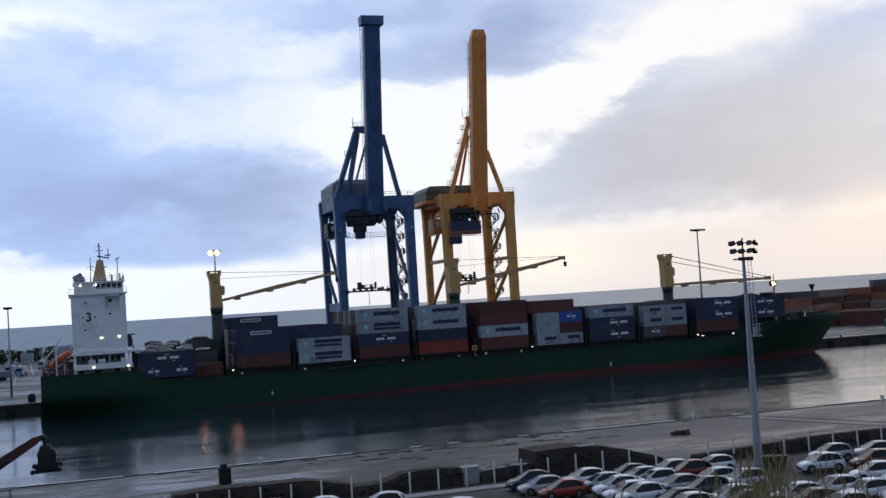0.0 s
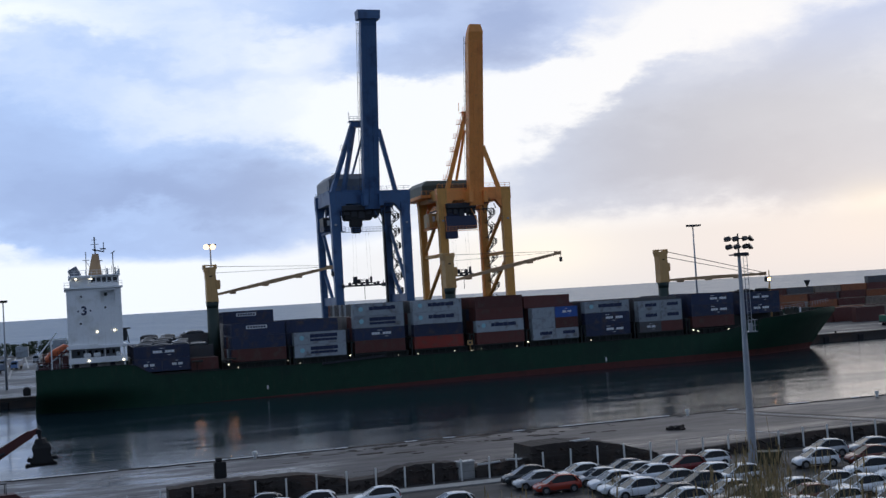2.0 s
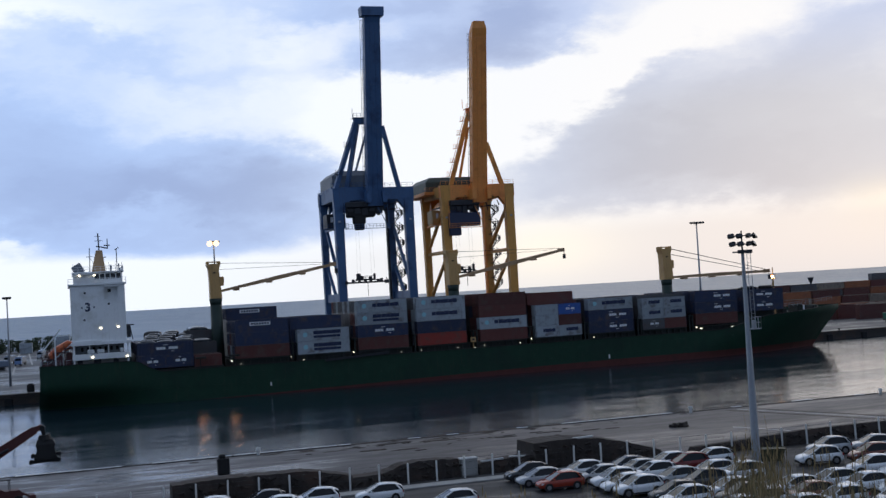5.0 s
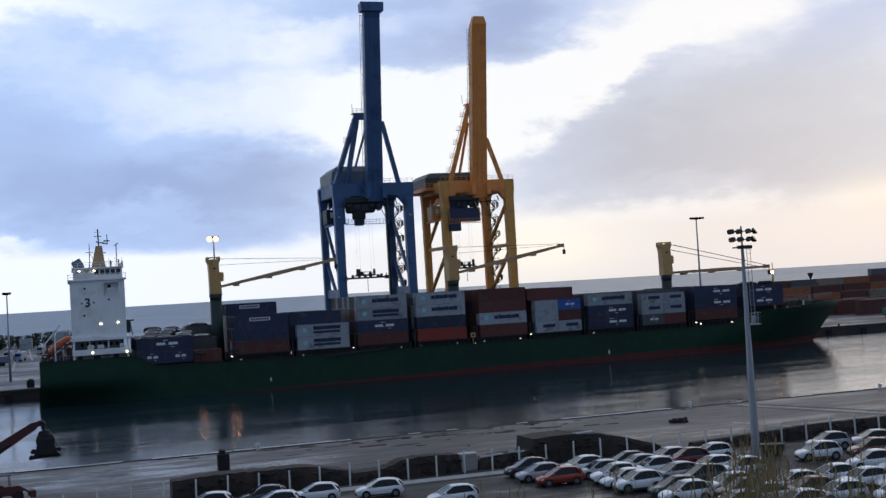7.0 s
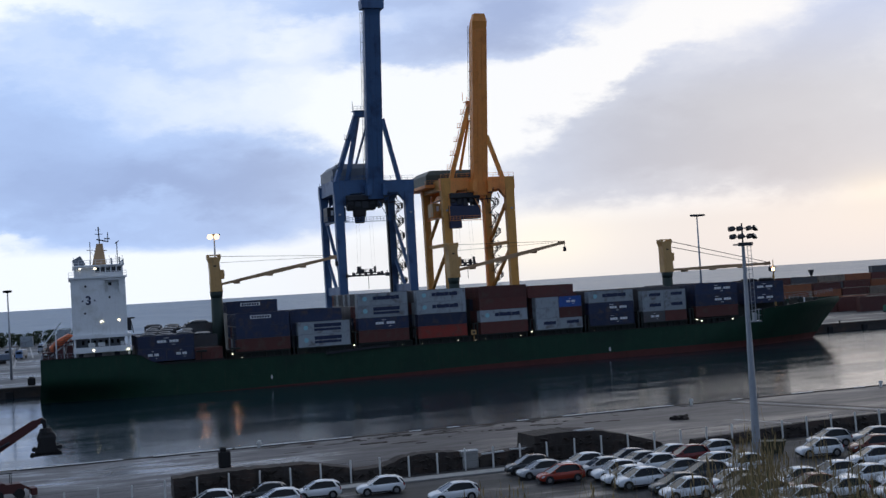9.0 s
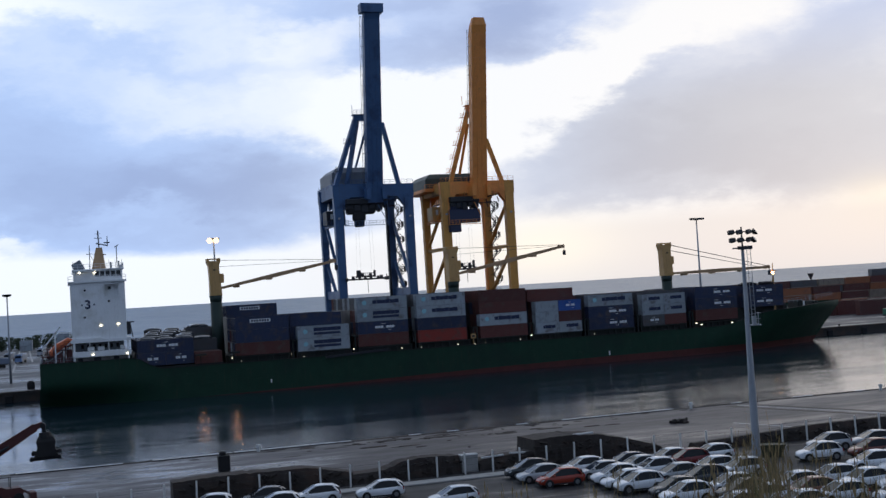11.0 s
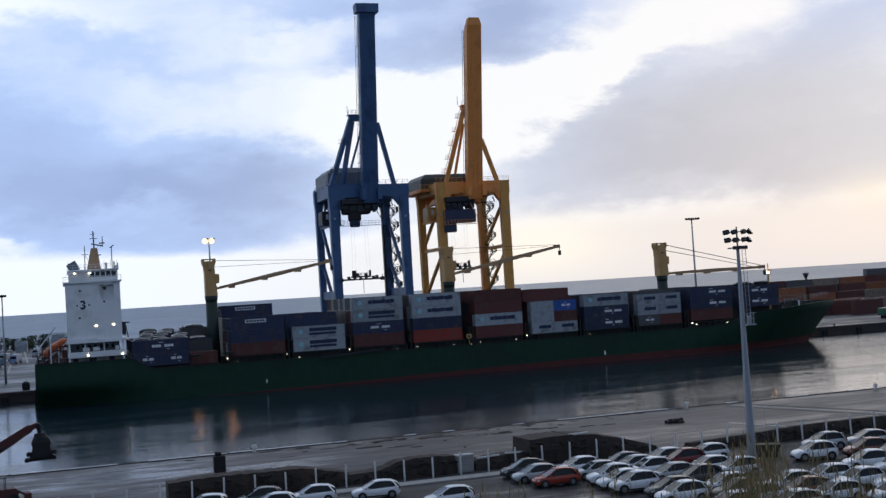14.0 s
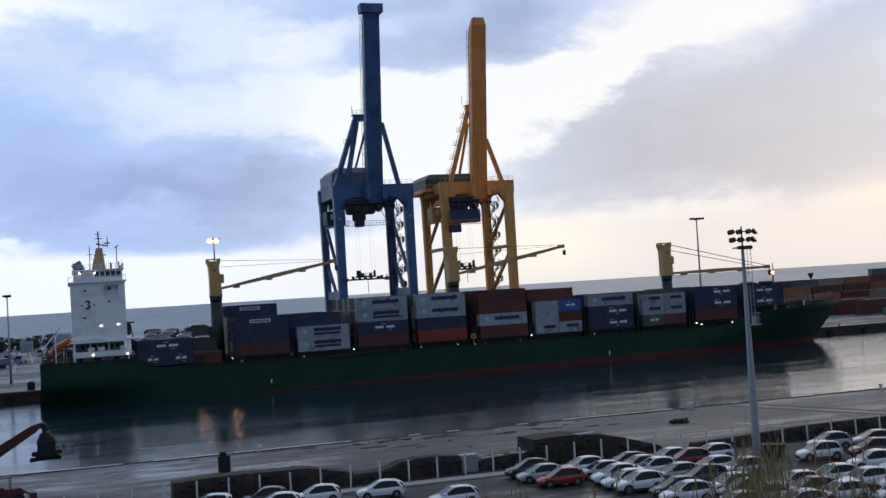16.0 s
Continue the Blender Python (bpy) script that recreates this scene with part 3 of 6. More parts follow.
    part("mast_lamp", bm, M_FORELAMP, ship, "lit orange floodlight")
    for x in (181, 186, 191, 196):
        bm = B()
        box(bm, x, x + 1.6, MID_Y - 2.5, MID_Y + 2.5, 8.6, 11.0 + (x % 3) * 0.4, bevel=0.2)
        part("windlass", bm, M_DECK, ship)
    bm = B()
    rail(bm, [(179, SHIP_Y + 6.4, 11.0), (194, SHIP_Y + 9.5, 11.8), (203, MID_Y - 1.2, 12.3)], 1.1, 1.4)
    part("railing", bm, M_GREYST, ship)
    bm = B()
    rail(bm, [(-6.6, SHIP_Y + 1.2, 9.7), (0, SHIP_Y + 0.4, 9.7)], 1.1, 1.2)
    rail(bm, [(-6.7, SHIP_Y + 1.2, 9.7), (-6.7, SHIP_Y + 28.5, 9.7)], 1.1, 1.6)
    part("railing", bm, M_GREYST, ship)
    bm = B()
    beam(bm, (175.5, SHIP_Y + 5.0, 12.6), (177.0, SHIP_Y + 5.4, 11.0), 0.22, 0.12)
    box(bm, 191.6, 192.0, MID_Y - 4.2, MID_Y - 4.0, 10.2, 11.6)
    box(bm, 127.2, 127.55, SHIP_Y - 0.02, SHIP_Y + 0.1, 1.9, 2.9)
    box(bm, 42.6, 42.9, SHIP_Y - 0.02, SHIP_Y + 0.1, 1.9, 2.7)
    part("draught_mark", bm, M_MARKW, ship, "white painted marks on the hull")
    # gangway alongside
    bm = B()
    beam(bm, (55.6, SHIP_Y - 0.25, 6.7), (70.6, SHIP_Y - 0.25, 7.5), 0.5, 0.5)
    rail(bm, [(55.6, SHIP_Y - 0.45, 7.0), (70.6, SHIP_Y - 0.45, 7.8)], 0.6, 1.5)
    part("gangway", bm, M_DARKST, ship, "stowed dark grey gangway along the rail")
    make_superstructure(ship)
    for x, tip in ((32.9, (61.6, 29.2, 24.2)), (92.2, (122.2, 29.9, 24.4)), (152.1, (182.9, 21.4, 21.2))):
        make_deck_crane(ship, x, tip, -1.8 if x > 150 else 0)
    bm = B()
    prof = [(-2.0, -0.6), (3.2, -0.9), (4.2, 0.2), (3.4, 1.6), (0.5, 2.0), (-1.6, 1.4)]
    tilt = pose(-3.2, MID_Y - 9.5, 12.2, 0, -33, 0)
    loft(bm, [[tilt @ Vector((x, y * 1.0, z * k * 0.72)) for x, z in prof] for y, k in ((-1.5, 0.5), (-1.1, 0.95), (0, 1.1), (1.1, 0.95), (1.5, 0.5))])
    part("lifeboat", bm, M_ORANGE, ship, "orange free-fall lifeboat on its ramp", smooth=False)
    bm = B()
    beam(bm, (-6.4, MID_Y - 11.3, 9.0), (0.6, MID_Y - 11.3, 14.8), 0.28)
    beam(bm, (-6.4, MID_Y - 7.6, 9.0), (0.6, MID_Y - 7.6, 14.8), 0.28)
    for x, z in ((-2.0, 12.4), (0.4, 14.6)):
        beam(bm, (x, MID_Y - 11.3, 8.6), (x, MID_Y - 11.3, z), 0.25)
        beam(bm, (x, MID_Y - 7.6, 8.6), (x, MID_Y - 7.6, z), 0.25)
    beam(bm, (-3.6, MID_Y - 12, 8.6), (-3.6, MID_Y - 12, 16.2), 0.3)
    beam(bm, (-3.6, MID_Y - 12, 16.2), (-0.4, MID_Y - 12, 16.2), 0.3)
    beam(bm, (-6.4, MID_Y - 12, 12.8), (-2.4, MID_Y - 12, 17.6), 0.3)
    part("lifeboat_ramp", bm, M_WHITE, ship)
    for x, y, w, z in ((-6.3, 3.0, 2.2, 11.3), (-4.0, 3.4, 2.4, 12.6), (-1.6, 3.0, 1.7, 13.4), (-5.4, 7.0, 3.2, 12.9)):
        bm = B()
        for dx in (0, w):
            for dy in (0, 2.2):
                beam(bm, (x + dx, SHIP_Y + y + dy, 8.6), (x + dx, SHIP_Y + y + dy, z), 0.22)
        box(bm, x - 0.2, x + w + 0.2, SHIP_Y + y - 0.2, SHIP_Y + y + 2.4, z - 0.25, z)
        box(bm, x + 0.2, x + w - 0.2, SHIP_Y + y + 0.3, SHIP_Y + y + 2.0, 8.6, z - 0.9, bevel=0.2)
        rail(bm, [(x - 0.2, SHIP_Y + y - 0.2, z), (x + w + 0.2, SHIP_Y + y - 0.2, z)], 0.9, 0.8, 0.04)
        part("mooring_platform", bm, M_RUSTY, ship, "rusty red-brown mooring platform and gear")
    for x, y, z, w, h in ((-5.6, 4, 9.2, 1.6, 1.8), (-3.4, 3, 9.2, 1.2, 2.4), (-1.6, 2.5, 9.2, 1.3, 1.5), (-5.2, 9, 9.2, 2.0, 1.3)):
        bm = B()
        box(bm, x, x + w, SHIP_Y + y, SHIP_Y + y + 1.6, 8.6, z + h, bevel=0.15)
        part("mooring_winch", bm, M_RUSTY, ship)


def make_superstructure(ship):
    y0, y1 = SHIP_Y + 1.0, SHIP_Y + 29
    bm = B()
    box(bm, 0.0, 11.6, y0 + 1.8, y1, 14.4, 27.0, bevel=0.12)
    for xa, xb, za, zb_ in ((0.0, 7.2, 14.4, 27.0), (10.2, 11.6, 14.4, 27.0), (7.2, 10.2, 14.4, 23.7), (7.2, 10.2, 26.4, 27.0)):
        box(bm, xa, xb, y0, y0 + 1.81, za, zb_)
    house = part("accommodation_block", bm, M_WHITE, ship, "white painted deckhouse tower")
    # open gallery below the tower, its wall set well back, with a bulwark and a raised side deck
    bm = B()
    box(bm, -0.3, 12.4, y0 - 0.5, y1 + 0.5, 13.75, 14.4)
    beam(bm, (0.0, y0 - 0.2, 14.55), (6.2, y0 - 0.2, 14.55), 0.5, 0.35)
    box(bm, 0.0, 12.2, y0 - 0.6, y0 + 0.1, 10.75, 11.85)
    box(bm, 0.0, 12.2, y0 - 0.55, y0 + 3.4, 10.6, 10.75)
    for x in (0.3, 11.7):
        box(bm, x - 0.2, x + 0.2, y0 - 0.3, y0 + 0.1, 8.7, 13.75)
    for x in (3.6, 7.6):
        box(bm, x - 0.09, x + 0.09, y0 - 0.2, y0 - 0.02, 11.85, 13.75)
    part("lower_house", bm, M_WHITE, house)
    # wall in a darker grey than the house: the gallery's shade, put in colour
    bm = B()
    box(bm, 0.6, 11.0, y0 + 3.4, y1 - 1.6, 8.8, 13.75)
    part("gallery_wall", bm, M_HOUSE, house, "set-back wall under the tower, greyed to paint its shade")
    bm = B()
    box(bm, 0.2, 12.0, y0 + 1.0, y0 + 1.2, 8.7, 10.6)
    part("side_plating", bm, M_CONCRETE, house, "dull grey side plating")
    # flat dark plates stand in for the shade inside three gaps
    for xa, xb in ((1.0, 2.0), (4.4, 5.9), (8.6, 9.7)):
        bm = B()
        box(bm, xa, xb, y0 + 0.93, y0 + 0.999, 8.8, 10.5)
        part("side_door", bm, M_DARKST, house, "flat dark plate painting the shade of a gap")
    for x, w in ((3.1, 1.5), (5.2, 1.5), (10.0, 0.8)):
        bm = B()
        box(bm, x, x + w, y0 + 0.6, y0 + 1.6, 11.86, 12.75, bevel=0.15)
        part("deck_locker", bm, M_WHITE, house)
    bm = B()
    box(bm, 11.6, 12.5, y0 + 1, y0 + 2.4, 15.0, 17.6, bevel=0.1)
    beam(bm, (11.6, y0 + 1.6, 17.7), (13.3, y0 + 1.6, 17.7), 0.5, 0.3)
    beam(bm, (12.9, y0 + 1.6, 14.4), (12.4, y0 + 1.6, 17.6), 0.2)
    part("vent_trunk", bm, M_DARKST, house, "dark ventilation trunk beside the tower")
    for x in np.arange(1.8, 10.4, 1.25):
        bm = B()
        box(bm, x, x + 0.55, y0 + 3.34, y0 + 3.399, 12.35, 13.2)
        part("lower_window", bm, M_DARKGLASS, house)
    # decks at each floor, thin lips
    bm = B()
    for z in (17.0, 19.6, 22.2, 24.8):
        box(bm, -0.04, 11.64, y0 - 0.05, y0 - 0.003, z, z + 0.07)
    box(bm, -0.4, 12.0, y0 - 0.5, y1 + 0.5, 26.9, 27.25)
    part("deck_lip", bm, M_WHITE, house)
    for x, z in ((3.1, 25.2), (8.1, 22.6), (2.8, 19.3)):
        bm = B()
        rod(bm, (x, y0 - 0.06, z), (x, y0 + 0.02, z), 0.24, n=12)
        part("porthole", bm, M_DARKGLASS, house)
    # recessed balcony opening
    bm = B()
    for a in ((7.0, 7.2, 23.6, 26.5), (10.2, 10.4, 23.6, 26.5), (7.0, 10.4, 26.4, 26.6), (7.0, 10.4, 23.5, 23.7)):
        box(bm, a[0], a[1], y0 - 0.16, y0 - 0.02, a[2], a[3])
    part("opening_frame", bm, M_WHITE, house)
    bm = B()
    box(bm, 8.0, 8.7, y0 + 1.73, y0 + 1.797, 25.2, 25.9)
    part("opening_window", bm, M_DARKGLASS, house)
    # painted figure with two short bars
    cu = bpy.data.curves.new("funnel_figure", "FONT")
    cu.body, cu.size, cu.extrude, cu.align_x, cu.align_y = "3", 2.6, 0.01, "CENTER", "CENTER"
    cu.materials.append(M_MARKB)
    cu.offset = 0.09
    fig = new("figure", cu)
    fig.parent = house
    fig.matrix_basis = pose(3.6, y0 - 0.02, 22.0, 90, 0, 0)
    bm = B()
    for x in (2.2, 4.75):
        box(bm, x, x + 0.35, y0 - 0.03, y0 - 0.004, 21.85, 22.2)
    part("figure_bar", bm, M_MARKB, house)
    # bridge
    bm = B()
    box(bm, 0.9, 11.3, y0 + 1.2, y1 - 1.2, 27.25, 29.6, bevel=0.1)
    box(bm, 0.6, 11.6, y0 + 0.6, y1 - 0.6, 29.6, 29.85)
    box(bm, 0.8, 4.6, y0 - 0.1, y0 + 1.2, 27.25, 28.5)
    box(bm, 0.8, 5.2, y0 - 0.3, y0 + 1.5, 29.25, 29.45)
    bridge = part("bridge", bm, M_WHITE, house)
    for x in np.arange(5.4, 11.0, 1.15):
        bm = B()
        box(bm, x, x + 0.9, y0 + 1.13, y0 + 1.197, 28.2, 29.3)
        part("bridge_window", bm, M_DARKGLASS, house)
    bm = B()
    rail(bm, [(0.7, y0 + 0.7, 29.85), (11.5, y0 + 0.7, 29.85), (11.5, y1 - 0.7, 29.85)], 1.1, 1.2, 0.04)
    rail(bm, [(-0.3, y0 - 0.4, 27.25), (11.9, y0 - 0.4, 27.25)], 1.1, 1.2, 0.04)
    part("bridge_railing", bm, M_WHITE, bridge)
    for x, y, z in ((1.9, y0 - 0.35, 28.9), (5.1, y0 + 0.9, 28.9), (5.9, y0 - 0.08, 17.2), (9.6, y0 - 0.08, 17.3), (3.9, y0 - 0.65, 10.95), (11.2, y0 - 0.65, 10.75)):
        bm = B()
        box(bm, x, x + 0.5, y - 0.12, y, z, z + 0.32, bevel=0.05)
        part("house_light", bm, M_LAMPWHITE, house, "lit floodlight on the deckhouse")
    # funnel, masts, aerials
    bm = B()
    m = pose(2.0, MID_Y - 1, 31.4, 0, -28, 0)
    box(bm, -1.3, 0.9, -2, 2, -1.6, 0.7, m, bevel=0.15)
    part("funnel_hood", bm, M_HOUSE, house, "grey slanted funnel hood")
    bm = B()
    loft(bm, [[(4.9, MID_Y - 4, 29.8), (8.1, MID_Y - 4, 29.8), (8.1, MID_Y - 2, 29.8), (4.9, MID_Y - 2, 29.8)],
              [(6.1, MID_Y - 3.6, 35.0), (7.5, MID_Y - 3.6, 35.0), (7.5, MID_Y - 2.4, 35.0), (6.1, MID_Y - 2.4, 35.0)]])
    part("mast_trunk", bm, M_JIB, house, "weathered buff radar mast")
    # on the radar mast: x, z of both ends, and thickness
    mast_gear = [(6.8, 35, 6.7, 38.9, 0.3), (6.2, 36, 8.8, 35.4, 0.3), (8.7, 35.3, 8.7, 37.6, 0.2), (5.9, 37.2, 7.6, 37.2, 0.14), (6, 38.2, 7.2, 38.2, 0.1), (7.9, 36.1, 9.2, 36.1, 0.28), (5.6, 33.4, 8.3, 33.4, 0.22)]
    roof_gear = [(4.6, 29.8, 4.7, 35.6, 0.18), (3.9, 33.6, 5.4, 33.6, 0.14), (4.7, 33.4, 5.5, 32, 0.1), (10.6, 29.8, 10.6, 35.2, 0.2), (10.2, 34.9, 11.1, 35.5, 0.2), (9.2, 29.8, 9.2, 31.6, 0.35), (11, 29.8, 11, 31.8, 0.3)]
    whips = [(x, 29.8, x, 31.9, 0.07) for x in (0.9, 8.6, 10.0, 11.4)]
    for dy, gear in ((3, mast_gear), (3.4, roof_gear), (10, whips)):
        for xa, za, xb, zb_, wide in gear:
            bm = B()
            beam(bm, (xa, MID_Y - dy, za), (xb, MID_Y - dy, zb_), wide)
            part("aerial", bm, M_HOUSE, house)


def make_deck_crane(ship, x, tip, drop):
    tx, tz, root = tip
    y = MID_Y - 1
    bm = B()
    rod(bm, (x, y, 5.9), (x, y, 21.0 + drop), 1.5, 1.35, 20)
    rod(bm, (x, y, 21.0 + drop), (x, y, 22.5 + drop), 1.35, 1.55, 20)
    crane = part("deck_crane", bm, M_DGREEN, ship, "dark green crane column", smooth=True)
    bm = B()
    ring = lambda z, a, b: [(x - a, y - 1.4, z), (x + b, y - 1.4, z), (x + b, y + 1.4, z), (x - a, y + 1.4, z)]
    loft(bm, [ring(22.5 + drop, 1.35, 1.4), ring(27.5 + drop, 1.35, 1.05), ring(29.4 + drop, 1.45, 0.95), ring(30.5 + drop, 1.85, 1.35), ring(30.7 + drop, 1.85, 1.35)])
    for dx in (-1.85, 0.75):
        box(bm, x + dx, x + dx + 0.6, y - 1.4, y + 1.4, 30.68 + drop, 31.3 + drop, bevel=0.12)
    rod(bm, (x - 1.2, y - 1.0, 31.1 + drop), (x + 1.0, y - 1.0, 31.1 + drop), 0.16, n=8)
    box(bm, x + 1.0, x + 2.0, y - 1.0, y + 1.0, 25.4 + drop, 27.6 + drop, bevel=0.15)
    part("crane_house", bm, M_BUFF, crane, "buff crane house, rust streaked")
    bm = B()
    box(bm, x + 2.0, x + 2.06, y - 0.8, y + 0.8, 26.2 + drop, 27.3 + drop)
    box(bm, x - 0.5, x + 0.15, y - 1.42, y - 1.385, 28.4 + drop, 28.7 + drop)
    part("cab_window", bm, M_DARKGLASS, crane)
    bm = B()
    p, q = Vector((x + 1.4, y, root)), Vector((tx, y, tz))
    for off in (-0.9, 0.9):
        a, b = p + Vector((0, off, 0)), q + Vector((0, off * 0.45, 0))
        c_ = a.lerp(b, 0.5)
        beam(bm, a, c_, 0.4, 0.55, 0.45, 1.0)
        beam(bm, c_, b, 0.45, 1.0, 0.4, 0.6)
    for f in (0.1, 0.28, 0.46, 0.64, 0.82, 0.98):
        c_ = p.lerp(q, f)
        w = 0.9 - 0.5 * f
        beam(bm, c_ + Vector((0, -w, 0)), c_ + Vector((0, w, 0)), 0.35, 0.5)
    for f in (0.13, 0.42, 0.72):
        c_ = p.lerp(q, f)
        box(bm, c_.x - 0.7, c_.x + 0.7, y - 0.9, y + 0.9, c_.z - 0.75, c_.z - 0.2, bevel=0.12)
    beam(bm, q - Vector((0.8, 0, 0)), q + Vector((0.7, 0, 0.1)), 1.2, 0.9)
    part("jib", bm, M_JIB, crane, "weathered brown box-girder jib")
    for off in (-0.4, 0.0, 0.4):
        for z_, x_, up_, thick in ((30.8, tx - 0.3, 0.5, 0.07), (29.3, tx - 2.5, 0.2, 0.06)):
            bm = B()
            beam(bm, (x + 0.9, y + off, z_ + drop), (x_, y + off * 0.6, tz + up_), thick)
            part("hoist_cable", bm, M_DARKST, crane)
    bm = B()
    beam(bm, (tx + 0.7, y, tz), (tx + 0.8, y, tz - 1.2), 0.12)
    box(bm, tx + 0.4, tx + 1.1, y - 0.3, y + 0.3, tz - 2.2, tz - 1.0, bevel=0.1)
    part("hook_block", bm, M_DARKST, crane)


def container_body(length, height):
    """Corrugated steel box, 2.44 m wide, corner at the origin: one closed shell."""
    bm = B()
    n = int(length / 0.31)
    step = (length - 0.34) / n
    line = []
    for i in range(n):
        a = 0.17 + i * step
        line += [(a, 0), (a + step * 0.3, 0), (a + step * 0.5, 0.05), (a + step * 0.8, 0.05)]
    line.append((length - 0.17, 0))
    outline = [(x, 0.03 + d) for x, d in line] + [(length - 0.05, 0.1), (length - 0.05, 2.34)]
    outline += [(length - 0.17, 2.41), (0.17, 2.41), (0.05, 2.34), (0.05, 0.1)]
    loft(bm, [[(x, y, 0.10) for x, y in outline], [(x, y, height - 0.03) for x, y in outline]])
    return bm


def container_frame(length, height):
    bm = B()
    for x in (0, length - 0.17):
        for y in (0, 2.27):
            box(bm, x, x + 0.17, y, y + 0.17, 0, height)
    for y in (0, 2.33):
        box(bm, 0.17, length - 0.17, y, y + 0.11, 0.0, 0.16)
        box(bm, 0.17, length - 0.17, y, y + 0.08, height - 0.10, height)
    for x in (0, length - 0.1):
        box(bm, x, x + 0.1, 0.17, 2.27, 0, 0.15)
        box(bm, x, x + 0.1, 0.17, 2.27, height - 0.11, height)
    return bm


def container_door(height):
    """Door leaves with their lock bars, at the low-x end."""
    bm = B()
    outline = [(0.04, 0.19), (0.04, 2.25)]
    for y in (1.98, 1.5, 0.92, 0.45):
        outline += [(-0.02, y + 0.2), (-0.02, y + 0.05), (-0.08, y + 0.04), (-0.08, y - 0.04), (-0.02, y - 0.05)]
    outline.append((-0.02, 0.19))
    loft(bm, [[(x, y, 0.16) for x, y in outline], [(x, y, height - 0.12) for x, y in outline]])
    return bm


def mark_bars(length, height, kind):
    """Lettering that cannot be read, as bars, and a maker's square."""
    bm = B()
    y = -0.012
    if kind == "grey":
        for i in range(6):
            a = length * 0.31 + i * length * 0.088
            box(bm, a, a + length * (0.086 if i % 3 else 0.081), y, y + 0.03, height * 0.44, height * (0.76 if i % 2 else 0.73))
    elif kind == "grey two lines":
        for j, n in ((0.55, 6), (0.2, 7)):
            for i in range(n):
                a = length * 0.31 + i * length * (0.088 if n == 6 else 0.074)
                box(bm, a, a + length * (0.086 if n == 6 else 0.071), y, y + 0.03, height * (j + (0.0 if n == 6 else 0.06)), height * (j + (0.29 if n == 6 else 0.26)))
    elif kind.startswith("navy"):
        first = 0.46 if kind == "navy late" else 0.34
        for i in range(7):
            a = length * first + i * length * 0.055
            if i != 3:
                box(bm, a, a + length * 0.051, y, y + 0.03, height * 0.42, height * 0.62)
        box(bm, length * 0.46, length * 0.55, y, y + 0.03, height * 0.76, height * 0.80)
        box(bm, length * 0.60, length * 0.66, y, y + 0.03, height * 0.24, height * 0.28)
    if kind.startswith("navy"):
        box(bm, length * first, length * (first + 0.37), y + 0.004, y + 0.03, height * 0.42, height * 0.42 + 0.03)
    if kind == "panel":
        box(bm, length * 0.27, length * 0.66, y, y + 0.03, height * 0.56, height * 0.84, bevel=0.012)
    return bm


BOXES = {}


def container(x, y, z, length, height, colour, label, mark="", square=True, group="containers on deck", turn=0.0, doors=True):
    """A shipping container with its corner at x, y, z; meshes are shared."""
    key = (length, height)
    if key not in BOXES:
        meshes = []
        for name, bm in (("body", container_body(length, height)), ("frame", container_frame(length, height)), ("door", container_door(height))):
            me = bpy.data.meshes.new("container_" + name)
            bm.to_mesh(me)
            bm.free()
            me.materials.append(M_BOX)
            meshes.append((name, me))
        BOXES[key] = meshes
    top = thing("shipping_container", label, "container", pose(x, y, z, 0, 0, turn), group)
    shade = random.uniform(0.82, 1.15)
    for name, me in BOXES[key]:
        if name == "door" and not doors:
            continue
        o = new(name, me)
        o.parent = top
        o.color = (*[min(1, c_ * shade * (0.9 if name == "frame" else 1)) for c_ in colour], 1)
    if mark:
        mk = (length, height, mark)
        if mk not in BOXES:
            bm = mark_bars(length, height, mark)
            me = bpy.data.meshes.new("lettering")
            bm.to_mesh(me)
            bm.free()
            me.materials.append(M_MARKB if mark.startswith("grey") else M_MARKW)
            BOXES[mk] = me
        o = new("lettering", BOXES[mk])
        o.parent = top
        if mark == "panel":
            pk = ("panel bars", length, height)
            if pk not in BOXES:
                bm = B()
                for i in range(7):
                    a = length * (0.295 + 0.05 * i)
                    box(bm, a, a + length * 0.038, -0.03, -0.014, height * 0.62, height * 0.78)
                me = bpy.data.meshes.new("panel_bar")
                bm.to_mesh(me)
                bm.free()
                me.materials.append(M_MARKB)
                BOXES[pk] = me
            new("panel_bar", BOXES[pk]).parent = top
        if mark.startswith("grey") and square:
            sk = ("square", length, height)
            if sk not in BOXES:
                bm = B()
                rod(bm, (length * 0.15, -0.012, height * 0.56), (length * 0.15, 0.02, height * 0.56), 0.58, n=7)
                me = bpy.data.meshes.new("emblem")
                bm.to_mesh(me)
                bm.free()
                me.materials.append(M_MARKC)
                BOXES[sk] = me
            o = new("emblem", BOXES[sk])
            o.parent = top
    return top


NAMES = {GREY: "pale grey", NAVY: "dark navy blue", BROWN: "red-brown", RED: "bright red", SKYBLUE: "mid blue", SLATE: "dark grey", TAN: "faded tan", GREEN: "green", ORANGE_BOX: "rusty orange"}


def box_label(colour, mark, size):
    extra = {"grey": ", one line of lettering", "grey two lines": ", two lines of lettering", "navy": ", white lettering", "navy late": ", white lettering", "panel": ", white name panel"}.get(mark, "")
    return f"{NAMES[colour]} {size} shipping container stacked on deck" + extra


TIER = 2.86
